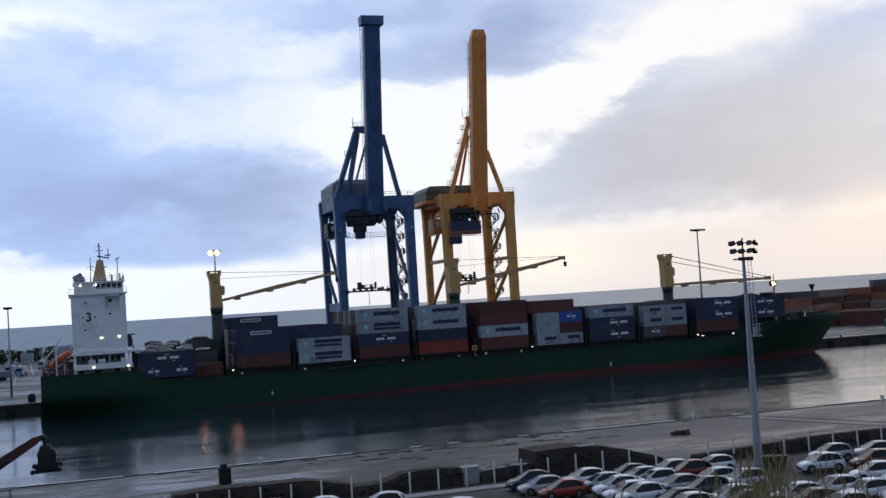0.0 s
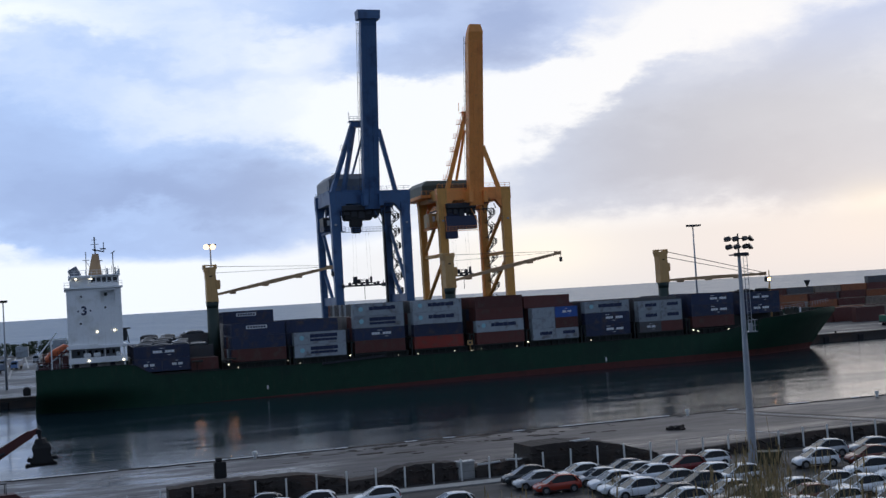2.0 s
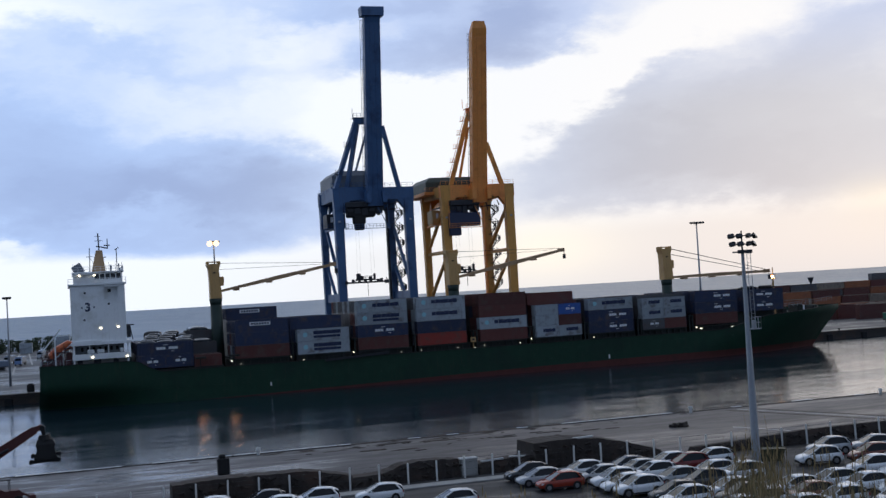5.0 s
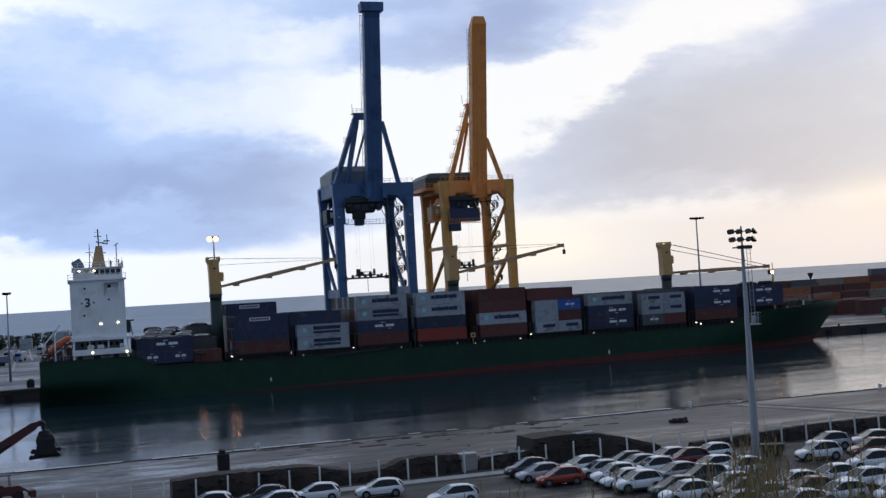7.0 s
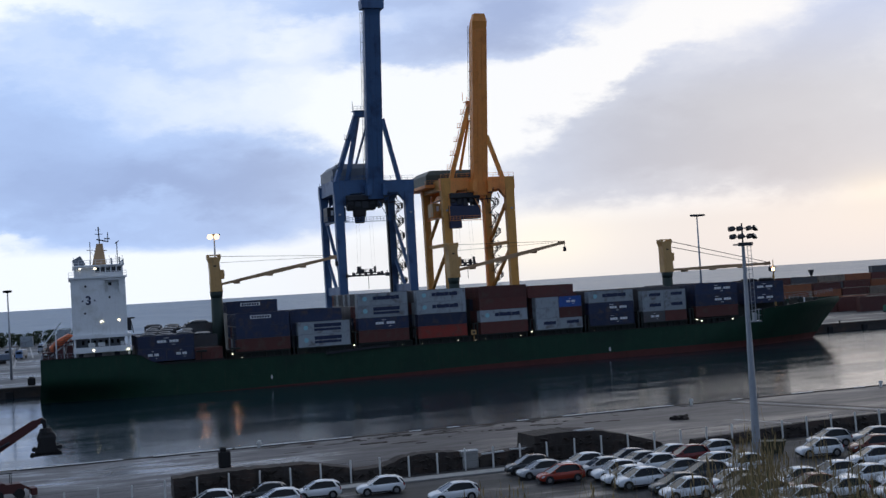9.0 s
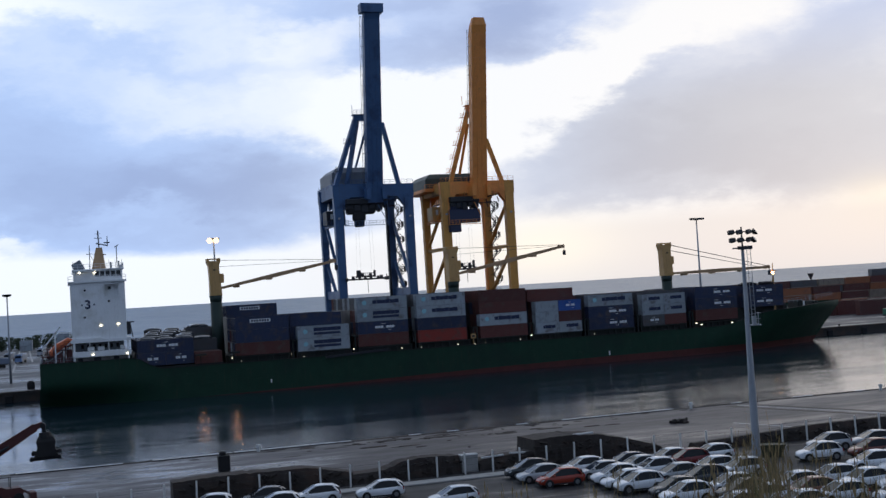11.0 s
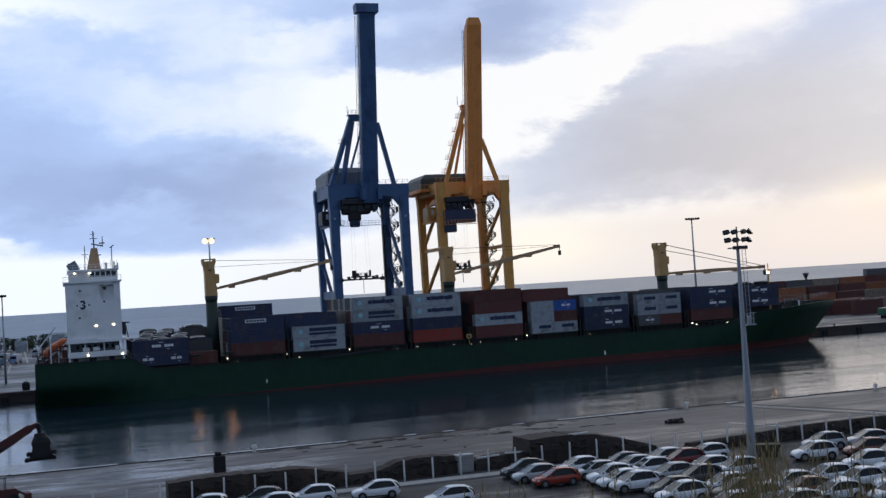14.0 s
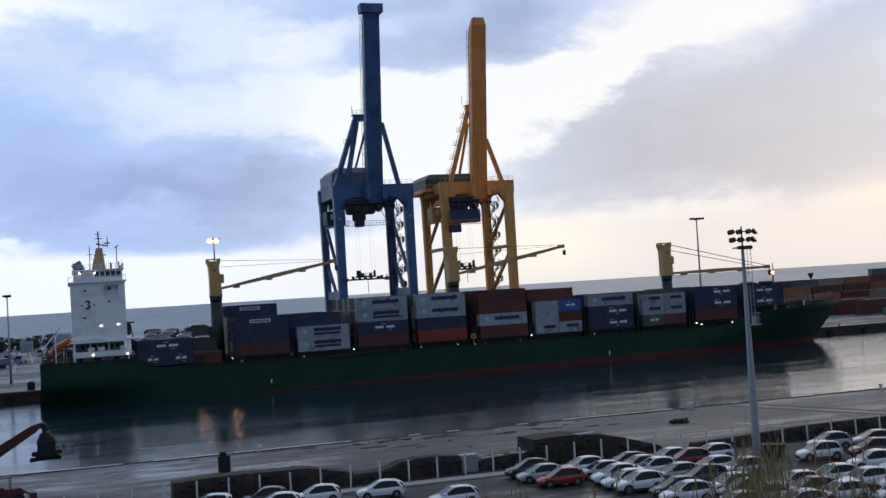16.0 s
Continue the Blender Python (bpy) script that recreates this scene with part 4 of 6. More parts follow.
# each bay: first x, foot z, outer stack from the bottom (colour, lettering), tiers inboard, colour inboard
G1, G2, N1, NL, N0, NP, BR, RD = (GREY, "grey"), (GREY, "grey two lines"), (NAVY, "navy"), (NAVY, "navy late"), (NAVY, ""), (NAVY, "panel"), (BROWN, ""), (RED, "")
BAYS = [
    (13.6, 7.7, [N1, N1], 2, NAVY), (35.3, 8.45, [BR, N0, NP], 3, NAVY), (49.4, 8.4, [G2, G2], 3, NAVY), (63.7, 8.45, [BR, N1, G2, G1], 4, BROWN),
    (78.2, 8.45, [RD, N0, G1, G1], 4, GREY), (93.9, 8.4, [BR, G1, BR, BR], 4, BROWN), (108.4, 8.4, None, 4, BROWN), (122.6, 8.4, [NL, NL, G1], 3, SLATE),
    (137.4, 8.4, None, 3, SLATE), (152.4, 8.6, [BR, NL, NL], 3, NAVY)]


def load_containers():
    rng = random.Random(5)
    for b, (x, z, outer, tiers, inner) in enumerate(BAYS):
        if outer:
            for t, (colour, mark) in enumerate(outer):
                if b == 0 and t == 0:
                    for dx in (0, 6.12):
                        container(x + dx, SHIP_Y + 0.4, z, 6.06, 2.84, colour, box_label(colour, mark, "short"), mark)
                    continue
                container(x, SHIP_Y + 0.4, z + TIER * t, 12.19, 2.84, colour, box_label(colour, mark, "long"), mark)
        else:
            halves = [(GREY, GREY), (GREY, BROWN), (GREY, SKYBLUE)] if b == 6 else [(SLATE, BROWN), (GREY, GREY), (GREY, GREY)]
            for t, pair in enumerate(halves):
                for i, colour in enumerate(pair):
                    mark = "grey" if colour is GREY and (b == 8 or t == 0) else "navy" if colour is SKYBLUE or (colour is SLATE) else ""
                    container(x + 6.13 * i, SHIP_Y + 0.4, z + 2.62 * t, 6.06, 2.6, colour, box_label(colour, mark, "short"), mark, square=False)
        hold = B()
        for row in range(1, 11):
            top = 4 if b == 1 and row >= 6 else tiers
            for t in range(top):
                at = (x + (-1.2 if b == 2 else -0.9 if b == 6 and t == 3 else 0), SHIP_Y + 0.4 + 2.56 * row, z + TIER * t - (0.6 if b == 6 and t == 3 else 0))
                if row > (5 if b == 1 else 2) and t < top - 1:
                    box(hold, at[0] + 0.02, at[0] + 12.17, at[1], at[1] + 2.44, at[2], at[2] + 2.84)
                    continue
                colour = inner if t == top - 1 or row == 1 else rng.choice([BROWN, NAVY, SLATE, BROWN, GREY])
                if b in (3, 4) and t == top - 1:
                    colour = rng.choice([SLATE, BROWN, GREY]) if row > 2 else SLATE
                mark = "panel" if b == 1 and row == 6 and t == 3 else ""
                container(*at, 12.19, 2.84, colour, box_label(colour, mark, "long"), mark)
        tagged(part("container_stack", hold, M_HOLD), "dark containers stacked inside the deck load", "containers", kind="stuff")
    # forward bay on the narrowing bow, and low boxes abaft the first crane
    for row in range(1, 8):
        for t in range(2):
            container(169.2, SHIP_Y + 2.2 + 2.56 * row, 11.0 + TIER * t, 12.19, 2.84, NAVY, box_label(NAVY, "navy" if row == 1 else "", "long"), "navy" if row == 1 else "")
    for row, colour in enumerate((BROWN, BROWN, SLATE, BROWN, NAVY, BROWN)):
        if row not in (4, 5):
            container(26.0, SHIP_Y + 0.6 + 2.56 * row, 7.4, 6.06, 2.6, colour, box_label(colour, "", "short"))
    for row in (6, 7, 8):
        for t in range(2):
            container(26.0, SHIP_Y + 0.6 + 2.56 * row, 7.4 + 2.62 * t, 6.06, 2.6, BROWN, box_label(BROWN, "", "short"))
    for i in range(5):
        bm = B()
        box(bm, -1.6, 1.6, -1.1, 1.1, 0.02, 0.6 + 0.25 * (i % 2), bevel=0.25)
        o = part("covered_load", bm, M_BLACK)
        o.matrix_basis = pose(171.5 + 2.1 * i, SHIP_Y + 7.5 + 2.0 * (i % 3), 11.0 + 2 * TIER, 0, 0, 5 * i)
        tagged(o, "dark tarpaulin-covered load on top of containers", "cargo", "covered loads")
    # covered machines lashed on top of the after bay and the low boxes before the crane
    for row in range(3, 9):
        container(25.9, SHIP_Y + 0.6 + 2.56 * row, 10.05 if row < 6 else 12.68, 6.06, 2.6, SLATE, box_label(SLATE, "", "short")) if row != 5 else None
    for i in range(22):
        bm = B()
        r = random.Random(i)
        ring = lambda x_, h: [(x_, -1.1, 0.02), (x_, -1.0, h * 0.6), (x_, -0.5, h), (x_, 0.5, h), (x_, 1.0, h * 0.6), (x_, 1.1, 0.02)]
        h = 0.32 + r.random() * 0.22
        loft(bm, [ring(-2.0, h * 0.35), ring(-1.5, h * 0.75), ring(-0.6, h), ring(0.6, h * 0.95), ring(1.5, h * 0.8), ring(2.0, h * 0.4)])
        lift = 0.32 * (i // 3) if i < 17 else 0.3
        for v in bm.verts:
            v.co.z += lift
        box(bm, -2.1, 2.1, -1.15, 1.15, 0.0, lift + 0.03)
        o = part("covered_load", bm, M_TARP)
        if i < 17:
            o.matrix_basis = pose(15.8 + 3.9 * (i % 3) + 0.7 * (i // 3) + r.uniform(-0.5, 0.5), SHIP_Y + 4.5 + 4.4 * (i // 3) + r.uniform(-0.6, 0.6), 7.68 + 2 * TIER, 0, 0, r.uniform(-14, 14))
            o.scale = (r.uniform(0.7, 1.0), r.uniform(0.8, 1.1), 1)
        else:
            o.matrix_basis = pose(28.7, SHIP_Y + 0.6 + 2.56 * (8, 7, 6, 4, 3)[i - 17] + 1.2, 12.66 if i > 19 else 15.29, 0, 0, r.uniform(-4, 4))
        tagged(o, "wet dark tarpaulin-covered load on top of containers", "cargo", "covered loads")


make_ship()
load_containers()

# ---- the two quay cranes, booms raised ----


def stairs(bm, x, y, z0, z1, floors, wide=2.6):
    """Zigzag stairs up a leg, with a railed landing jutting out at each turn."""
    h = (z1 - z0) / floors
    for i in range(floors):
        z = z0 + i * h
        a, b, mid = x - 0.2, x + wide, z + h * 0.55
        beam(bm, (a, y, z), (b, y, mid), 0.7, 0.2)
        beam(bm, (b, y + 0.5, mid), (a, y + 0.5, z + h), 0.7, 0.2)
        for w_, za, zb_ in ((-0.35, z, mid), (0.85, mid, z + h)):
            beam(bm, (a if w_ < 0 else b, y + w_, za + 1), (b if w_ < 0 else a, y + w_, zb_ + 1), 0.08)
        box(bm, b - 0.9, b + 0.75, y - 0.6, y + 0.9, mid - 0.14, mid)
        rail(bm, [(b - 0.9, y - 0.6, mid), (b + 0.75, y - 0.6, mid), (b + 0.75, y + 0.9, mid)], 1.25, 0.55, 0.085)
        beam(bm, (b + 0.75, y, mid + 1.2), (b - 0.3, y, mid + 2.1), 0.16)
        beam(bm, (b + 0.75, y, mid - 0.1), (b - 0.6, y, mid - 1.2), 0.16)
        box(bm, x - 0.9, x + 0.5, y - 0.5, y + 0.6, z + h - 0.14, z + h)
        beam(bm, (x - 0.6, y, mid - 1.5), (b, y, mid - 0.1), 0.16)


def make_quay_crane(name, label, paint, house_paint, x0, x1, boom_top, apex, a_frame, tie_z, braces, house, trolley):
    crane = thing(name, label, "crane", group="quay cranes")
    # yellow crane: legs, sills, ties, braces and A-frame get a duller yellow
    muted = M_MUTED if paint is M_YELLOW else paint
    yf, yr, zt = 304.5, 322.4, 49.6
    xm = (x0 + x1) / 2
    for x in (x0, x1 - 2.6):
        for y in (yf, yr):
            bm = B()
            wl = 2.3 if y == yf else 1.8
            loft(bm, [[(x + 0.3, y, 4.6), (x + wl, y, 4.6), (x + wl, y + 1.8, 4.6), (x + 0.3, y + 1.8, 4.6)],
                      [(x + 0.1, y, 44), (x + wl + 0.2, y, 44), (x + wl + 0.2, y + 2, 44), (x + 0.1, y + 2, 44)],
                      [(x - 0.1, y, zt), (x + 2.75, y, zt), (x + 2.75, y + 2, zt), (x - 0.1, y + 2, zt)]])
            leg = part("leg", bm, muted, crane)
            bm = B()
            box(bm, x - 3.0, x + 5.6, y + 0.2, y + 1.7, 3.4, 4.6, bevel=0.1)
            for k in range(4):
                rod(bm, (x - 2.2 + 2.2 * k, y + 0.6, 2.9), (x - 2.2 + 2.2 * k, y + 1.3, 2.9), 0.48, n=12)
            part("bogie", bm, M_DARKST, leg)
        # ties and braces in each side frame
        bm = B()
        xs_ = x + 1.3
        beam(bm, (xs_, yf + 1, zt - 1.6), (xs_, yr + 1, zt - 1.6), 1.8, 2.8)
        part("top_tie", bm, muted, crane)
        bm = B()
        beam(bm, (xs_, yf + 1, tie_z), (xs_, yr + 1, tie_z), 1.1, 2.2 if tie_z < 25 else 0.9)
        part("side_tie", bm, muted, crane)
        for za, zb_, in braces:
            p, q = (xs_, yr + 1, za), (xs_, yf + 1, zb_)
            bm = B()
            beam(bm, p, q, 0.75)
            part("brace", bm, muted, crane)
    for y in (yf, yr):
        bm = B()
        box(bm, x0 - 0.1, x1 + 0.15, y + 0.05, y + 1.95, 46.3, zt + 0.02)
        for x, d in ((x0 + 2.65, 1), (x1 - 2.65, -1)):
            v = [bm.verts.new(p) for p in ((x, y + 0.1, 46.3), (x + 1.8 * d, y + 0.1, 46.3), (x, y + 0.1, 44.0), (x, y + 1.9, 46.3), (x + 1.8 * d, y + 1.9, 46.3), (x, y + 1.9, 44.0))]
            for q in ((0, 1, 2), (3, 5, 4), (1, 4, 5, 2), (0, 3, 4, 1), (0, 2, 5, 3)):
                bm.faces.new([v[i] for i in q])
        part("portal_beam", bm, paint, crane)
        bm = B()
        box(bm, x0 - 0.4, x1 + 0.4, y + 0.3, y + 1.5, 4.6, 6.6)
        part("sill_beam", bm, muted, crane)
        bm = B()
        rail(bm, [(x0, y, zt), (x1, y, zt)], 1.1, 1.5, 0.035)
        part("railing", bm, paint, crane)
    # girders with the trolley rails, running inland
    for dx in (-2.1, 2.1):
        bm = B()
        box(bm, xm + dx - 0.55, xm + dx + 0.55, 301.0, 345.0, 45.4, 48.4)
        part("girder", bm, paint, crane)
    bm = B()
    for dx in (-3.4, 3.4):
        box(bm, xm + dx - 0.5, xm + dx + 0.5, 303, 344, 45.3, 45.4)
        rail(bm, [(xm + dx * 1.14, 303, 45.4), (xm + dx * 1.14, 344, 45.4)], 1.1, 2.2, 0.035)
    part("walkway", bm, M_DARKST, crane)
    # boom, hinged at the water side and leaning a little over the basin
    (bx0, bx1, zb), lean, chamfer = boom_top
    bm = B()
    w = (bx1 - bx0) / 2 * 0.93
    ring = lambda z, y, a, d: [(xm - a, y, z), (xm + a, y, z), (xm + a, y + d, z), (xm - a, y + d, z)]
    z1 = zb - 4.0
    yb = lambda z: 302.5 - lean * (z - 46) / (zb - 46)
    rings = [ring(44.6, 302.6, w * 0.98, 2.6), ring(50, yb(50), w, 2.8), ring(z1, yb(z1), w, 2.4)]
    if chamfer:
        rings += [ring(zb - 2, yb(zb), w, 2.2), ring(zb, yb(zb), w * 0.72, 1.6)]
    else:
        rings += [ring(zb - 2.4, yb(zb), w, 2.2), ring(zb - 2.3, yb(zb) - 0.5, w + 0.85, 3.2), ring(zb, yb(zb) - 0.5, w + 0.95, 3.2)]
    loft(bm, rings)
    boom = part("boom", bm, paint, crane, "raised box-section boom")
    bm = B()
    for s_ in (-0.94, -0.32, 0.32, 0.94):
        beam(bm, (xm + w * s_, 302.4, 46), (xm + w * s_, yb(z1) - 0.08, z1), 0.2, 0.1)
    for z in np.arange(52, zb - 4, 6.0):
        beam(bm, (xm - w, yb(z) - 0.05, z), (xm + w, yb(z) - 0.05, z), 0.1, 0.16)
    part("boom_rib", bm, paint, boom)
    bm = B()
    z = 49.0
    beam(bm, (xm - w - 0.55, yb(z) + 1, z), (xm - w - 0.55, yb(zb - 3) + 1, zb - 3), 0.09)
    beam(bm, (xm - w - 0.95, yb(z) + 1, z), (xm - w - 0.95, yb(zb - 3) + 1, zb - 3), 0.09)
    for z in np.arange(50, zb - 3, 2.5):
        beam(bm, (xm - w - 0.95, yb(z) + 1, z), (xm - w, yb(z) + 1, z), 0.08)
    part("boom_ladder", bm, M_DARKST, boom)
    # A-frame with back stays
    ax, az, aw = apex
    for p, q, t_ in a_frame:
        bm = B()
        beam(bm, p, q, t_, t_ * 1.1)
        part("a_frame_leg", bm, muted, crane)
    bm = B()
    box(bm, ax - aw - 0.4, ax + aw + 0.4, 308.4, 310, az - 1.2, az + 0.4, bevel=0.1)
    box(bm, ax - aw - 0.7, ax + aw + 0.7, 308, 311, az + 0.4, az + 0.52)
    rail(bm, [(ax - aw - 0.7, 308, az + 0.5), (ax + aw + 0.7, 308, az + 0.5)], 1.1, 0.9, 0.04)
    beam(bm, (ax - 2.0, 309, az + 0.6), (ax - 2.0, 309, az + 3.0), 0.12)
    part("apex_head", bm, paint, crane)
    bm = B()
    p, q = Vector(a_frame[0][0]), Vector(a_frame[0][1])
    for f in (0.12, 0.3, 0.48, 0.66, 0.84) if paint is M_YELLOW else (0.2, 0.62):
        c_ = p.lerp(q, f) + Vector((-1.0 if paint is M_YELLOW else -0.3, 0, 0.4))
        box(bm, c_.x - 0.8, c_.x + 0.8, c_.y - 0.6, c_.y + 0.6, c_.z - 0.06, c_.z)
        rail(bm, [(c_.x - 0.8, c_.y - 0.6, c_.z), (c_.x + 0.8, c_.y - 0.6, c_.z)], 1.1, 0.5, 0.035)
        if paint is M_YELLOW:
            beam(bm, c_, p.lerp(q, min(1, f + 0.17)) + Vector((-1.0, 0, 0.2)), 0.3, 0.08)
    part("apex_stair", bm, paint if house_paint is M_HOUSEG else M_DARKST, crane)
    # machinery house behind
    hx0, hx1, hz0, hz1 = house
    bm = B()
    loft(bm, [[(hx0, 313, hz0), (hx1, 313, hz0), (hx1, 329, hz0), (hx0, 329, hz0)], [(hx0, 313, hz1 - 1.4), (hx1, 313, hz1 - 1.4), (hx1, 329, hz1 - 1.4), (hx0, 329, hz1 - 1.4)],
              [(hx0 + 1.6, 314, hz1), (hx1 - 0.3, 314, hz1), (hx1 - 0.3, 328, hz1), (hx0 + 1.6, 328, hz1)]])
    hut = part("machinery_house", bm, house_paint, crane, "grey-green sheet-clad machinery house")
    bm = B()
    for x in np.arange(hx0 + 0.6, hx1, 1.1):
        beam(bm, (x, 312.97, hz0), (x, 312.97, hz1 - 1.4), 0.12, 0.06)
    part("cladding_rib", bm, house_paint, hut)
    bm = B()
    box(bm, hx0 - 0.7, hx1 + 0.5, 311.8, 330, hz0 - 0.9, hz0 - 0.003)
    rail(bm, [(hx0 - 0.7, 311.8, hz0), (hx1 + 0.5, 311.8, hz0)], 1.1, 1.4, 0.04)
    part("house_floor", bm, paint, hut)
    # stairs on the inland leg, platforms
    bm = B()
    stairs(bm, x1 - 0.7, yr - 0.2, 20, 45.2, 6, 1.5)
    stairs(bm, x1 - 0.7, yr - 0.2, 3.2, 20, 4, 1.5)
    part("stair_tower", bm, M_DARKST, crane)
    # added strip by the inland leg; dark on the blue crane to paint shade
    bm = B()
    box(bm, x1 - 3.1, x1 - 2.6, yr - 0.3, yr + 1.0, 5, 45.6)
    part("cable_duct", bm, M_DARKST if paint is M_BLUE else paint, crane)
    # electrical cabin and gallery low on the inland side
    bm = B()
    box(bm, x0 - 0.6, x0 + 4.4, yf + 7, yf + 12, 39.6, 43.4, bevel=0.1)
    cabin = part("electrical_cabin", bm, M_DARKST if paint is M_BLUE else M_BUFF, crane)
    bm = B()
    for x in (x0 + 0.4, x0 + 1.6, x0 + 2.8):
        box(bm, x, x + 0.7, yf + 6.93, yf + 6.99, 41.2, 42.6)
    part("cabin_window", bm, M_LENS, cabin)
    bm = B()
    box(bm, x0 - 1.6, x0 + 5, yf + 5.6, yf + 7, 39.4, 39.55)
    rail(bm, [(x0 - 1.6, yf + 5.6, 39.55), (x0 + 5, yf + 5.6, 39.55)], 1.1, 0.9, 0.04)
    beam(bm, (x0 + 1.2, yf + 1, 39.4), (x0 + 1.2, yr + 1, 39.4), 0.6)
    part("gallery", bm, paint, cabin)
    # thin rung plates and hangers under the portal
    bm = B()
    for i in range(9):
        x = xm - 7 + 1.7 * i
        beam(bm, (x, yf + 3, 45.4), (x + 0.5 * (-1) ** i, yf + 3, 42.6 + 0.7 * (i % 3)), 0.22)
    beam(bm, (xm - 7, yf + 3, 43.6), (xm + 6.6, yf + 3, 43.9), 0.25)
    part("festoon_hanger", bm, M_DARKST, crane)
    # trolley with cab, ropes and spreader
    c0, c1, cz0, cz1, sx0, sx1, sz = trolley
    bm = B()
    box(bm, c0, c1, 303, 309, cz1 - 1.5, cz1, bevel=0.2)
    for i in range(5):
        a = c0 + (c1 - c0) * i / 5
        box(bm, a + 0.2, a + (c1 - c0) / 5 - 0.1, 303.5, 308, cz1 - 2.6 - (i % 3) * 0.5, cz1 - 1.5, bevel=0.15)
    rng = random.Random(int(x0))
    for i in range(16):
        a, z, d = rng.uniform(c0 - 0.3, c1 - 0.6), rng.uniform(cz1 - 4.6, cz1 - 1.6), rng.uniform(0.3, 1.0)
        box(bm, a, a + d * 1.3, 304 + rng.random() * 3, 306 + rng.random() * 3, z, z + d, bevel=0.05)
        beam(bm, (a + d / 2, 305.5, z), (a + rng.uniform(-0.5, 1.0), 305.5, cz1 - 1), 0.14)
    car = part("trolley", bm, M_DARKST, crane)
    bm = B()
    if paint is M_BLUE:
        box(bm, c0 + 0.4, c1 - 2.0, 303.6, 306.6, cz0 + 3.2, cz1 - 1.6, bevel=0.4)
        box(bm, c0 + 1.9, c0 + 5.2, 303.4, 305.4, cz0 + 1.4, cz0 + 3.6, bevel=0.3)
        box(bm, c0 + 2.2, c0 + 4.8, 303.3, 305.0, cz0 - 0.2, cz0 + 1.6, bevel=0.3)
    else:
        box(bm, c0 - 0.4, c1 + 0.2, 303.6, 307.2, cz0 + 0.6, cz0 + 4.2, bevel=0.15)
        box(bm, c0 - 0.4, c0 + 2.9, 303.4, 306.0, cz0 - 1.9, cz0 + 0.7, bevel=0.15)
        box(bm, c0 + 0.3, c0 + 4.4, 304.0, 308.0, cz0 + 4.2, cz1 - 1.2, bevel=0.15)
    part("driver_cab", bm, M_BLACK if paint is M_BLUE else material("navy_cab_paint", (0.02, 0.03, 0.075), 0.5), car, "dark driver's cab")
    bm = B()
    rail(bm, [(c0 - 0.6, 303, cz0 + 0.2), (c1 + 1.6, 303, cz0 + 0.2)], 1.1, 0.9, 0.04)
    box(bm, c0 - 0.6, c1 + 1.6, 303, 304, cz0 + 0.1, cz0 + 0.2)
    for x in (c0 - 0.4, c1 + 1.3):
        beam(bm, (x, 303.5, cz0 + 0.2), (x, 303.5, cz1), 0.14)
    beam(bm, (c1 + 1.3, 303.5, cz0 + 0.3), (c1 - 1.4, 303.5, cz1 - 1.6), 0.16)
    part("service_platform", bm, paint, car)
    bm = B()
    sm = (sx0 + sx1) / 2
    for dx in (-2.4, -1.5, 1.5, 2.4):
        beam(bm, (sm + dx, 304.6, sz + 1.6), (sm + dx * 0.9, 304.6, cz0 + 1), 0.022)
    part("hoist_rope", bm, M_DARKST, crane)
    bm = B()
    box(bm, sx0, sx1, 304.2, 305.0, sz - 0.2, sz + 0.25, bevel=0.08)
    for x in (sx0, sx1):
        box(bm, x - 0.25, x + 0.25, 303.4, 305.9, sz - 0.45, sz + 0.5, bevel=0.08)
        beam(bm, (x, 304.6, sz + 0.4), (x, 304.6, sz + 1.1), 0.2)
    box(bm, sm - 2.9, sm + 2.4, 304, 305.2, sz + 0.5, sz + 0.95, bevel=0.1)
    for dx, h_ in ((-3.9, 0.7), (-2.2, 0.9), (-0.6, 0.5), (0.9, 0.8), (2.9, 0.6), (3.8, 0.75)):
        if sx0 < sm + dx < sx1 - 0.5:
            box(bm, sm + dx, sm + dx + 0.55, 304.1, 305.3, sz + 0.2, sz + 0.2 + h_, bevel=0.06)
    for dx in (-1, 1):
        beam(bm, (sm + 2.2 * dx, 304.5, sz + 0.7), (sm + (sx1 - sx0) * 0.4 * dx, 304.5, sz + 0.1), 0.16)
    rail(bm, [(sm - 1.6, 304.2, sz + 0.95), (sm + 1.9, 304.2, sz + 0.95)], 0.7, 0.9, 0.05)
    rod(bm, (sm - 1.2, 304.3, sz + 1.25), (sm - 1.2, 305.1, sz + 1.25), 0.5, n=12)
    rod(bm, (sm + 1.1, 304.3, sz + 1.2), (sm + 1.1, 305.1, sz + 1.2), 0.4, n=12)
    box(bm, sm - 2.6, sm - 1.6, 304, 305.2, sz + 0.95, sz + 2.4, bevel=0.1)
    box(bm, sm + 2.0, sm + 2.4, 304, 305.2, sz + 0.95, sz + 2.3, bevel=0.1)
    beam(bm, (sm + 0.3, 304.6, sz - 0.2), (sm + 0.3, 304.6, sz - 3.6), 0.12)
    part("spreader", bm, M_DARKST, crane, "dark container spreader hanging on ropes")
    for x, z in ((x0 + 1.2, 40.6), (x1 - 1.2, 40.6)):
        bm = B()
        box(bm, x - 0.3, x + 0.3, yf - 0.35, yf - 0.02, z, z + 0.5, bevel=0.06)
        part("floodlight", bm, M_GREYST, crane)
    return crane


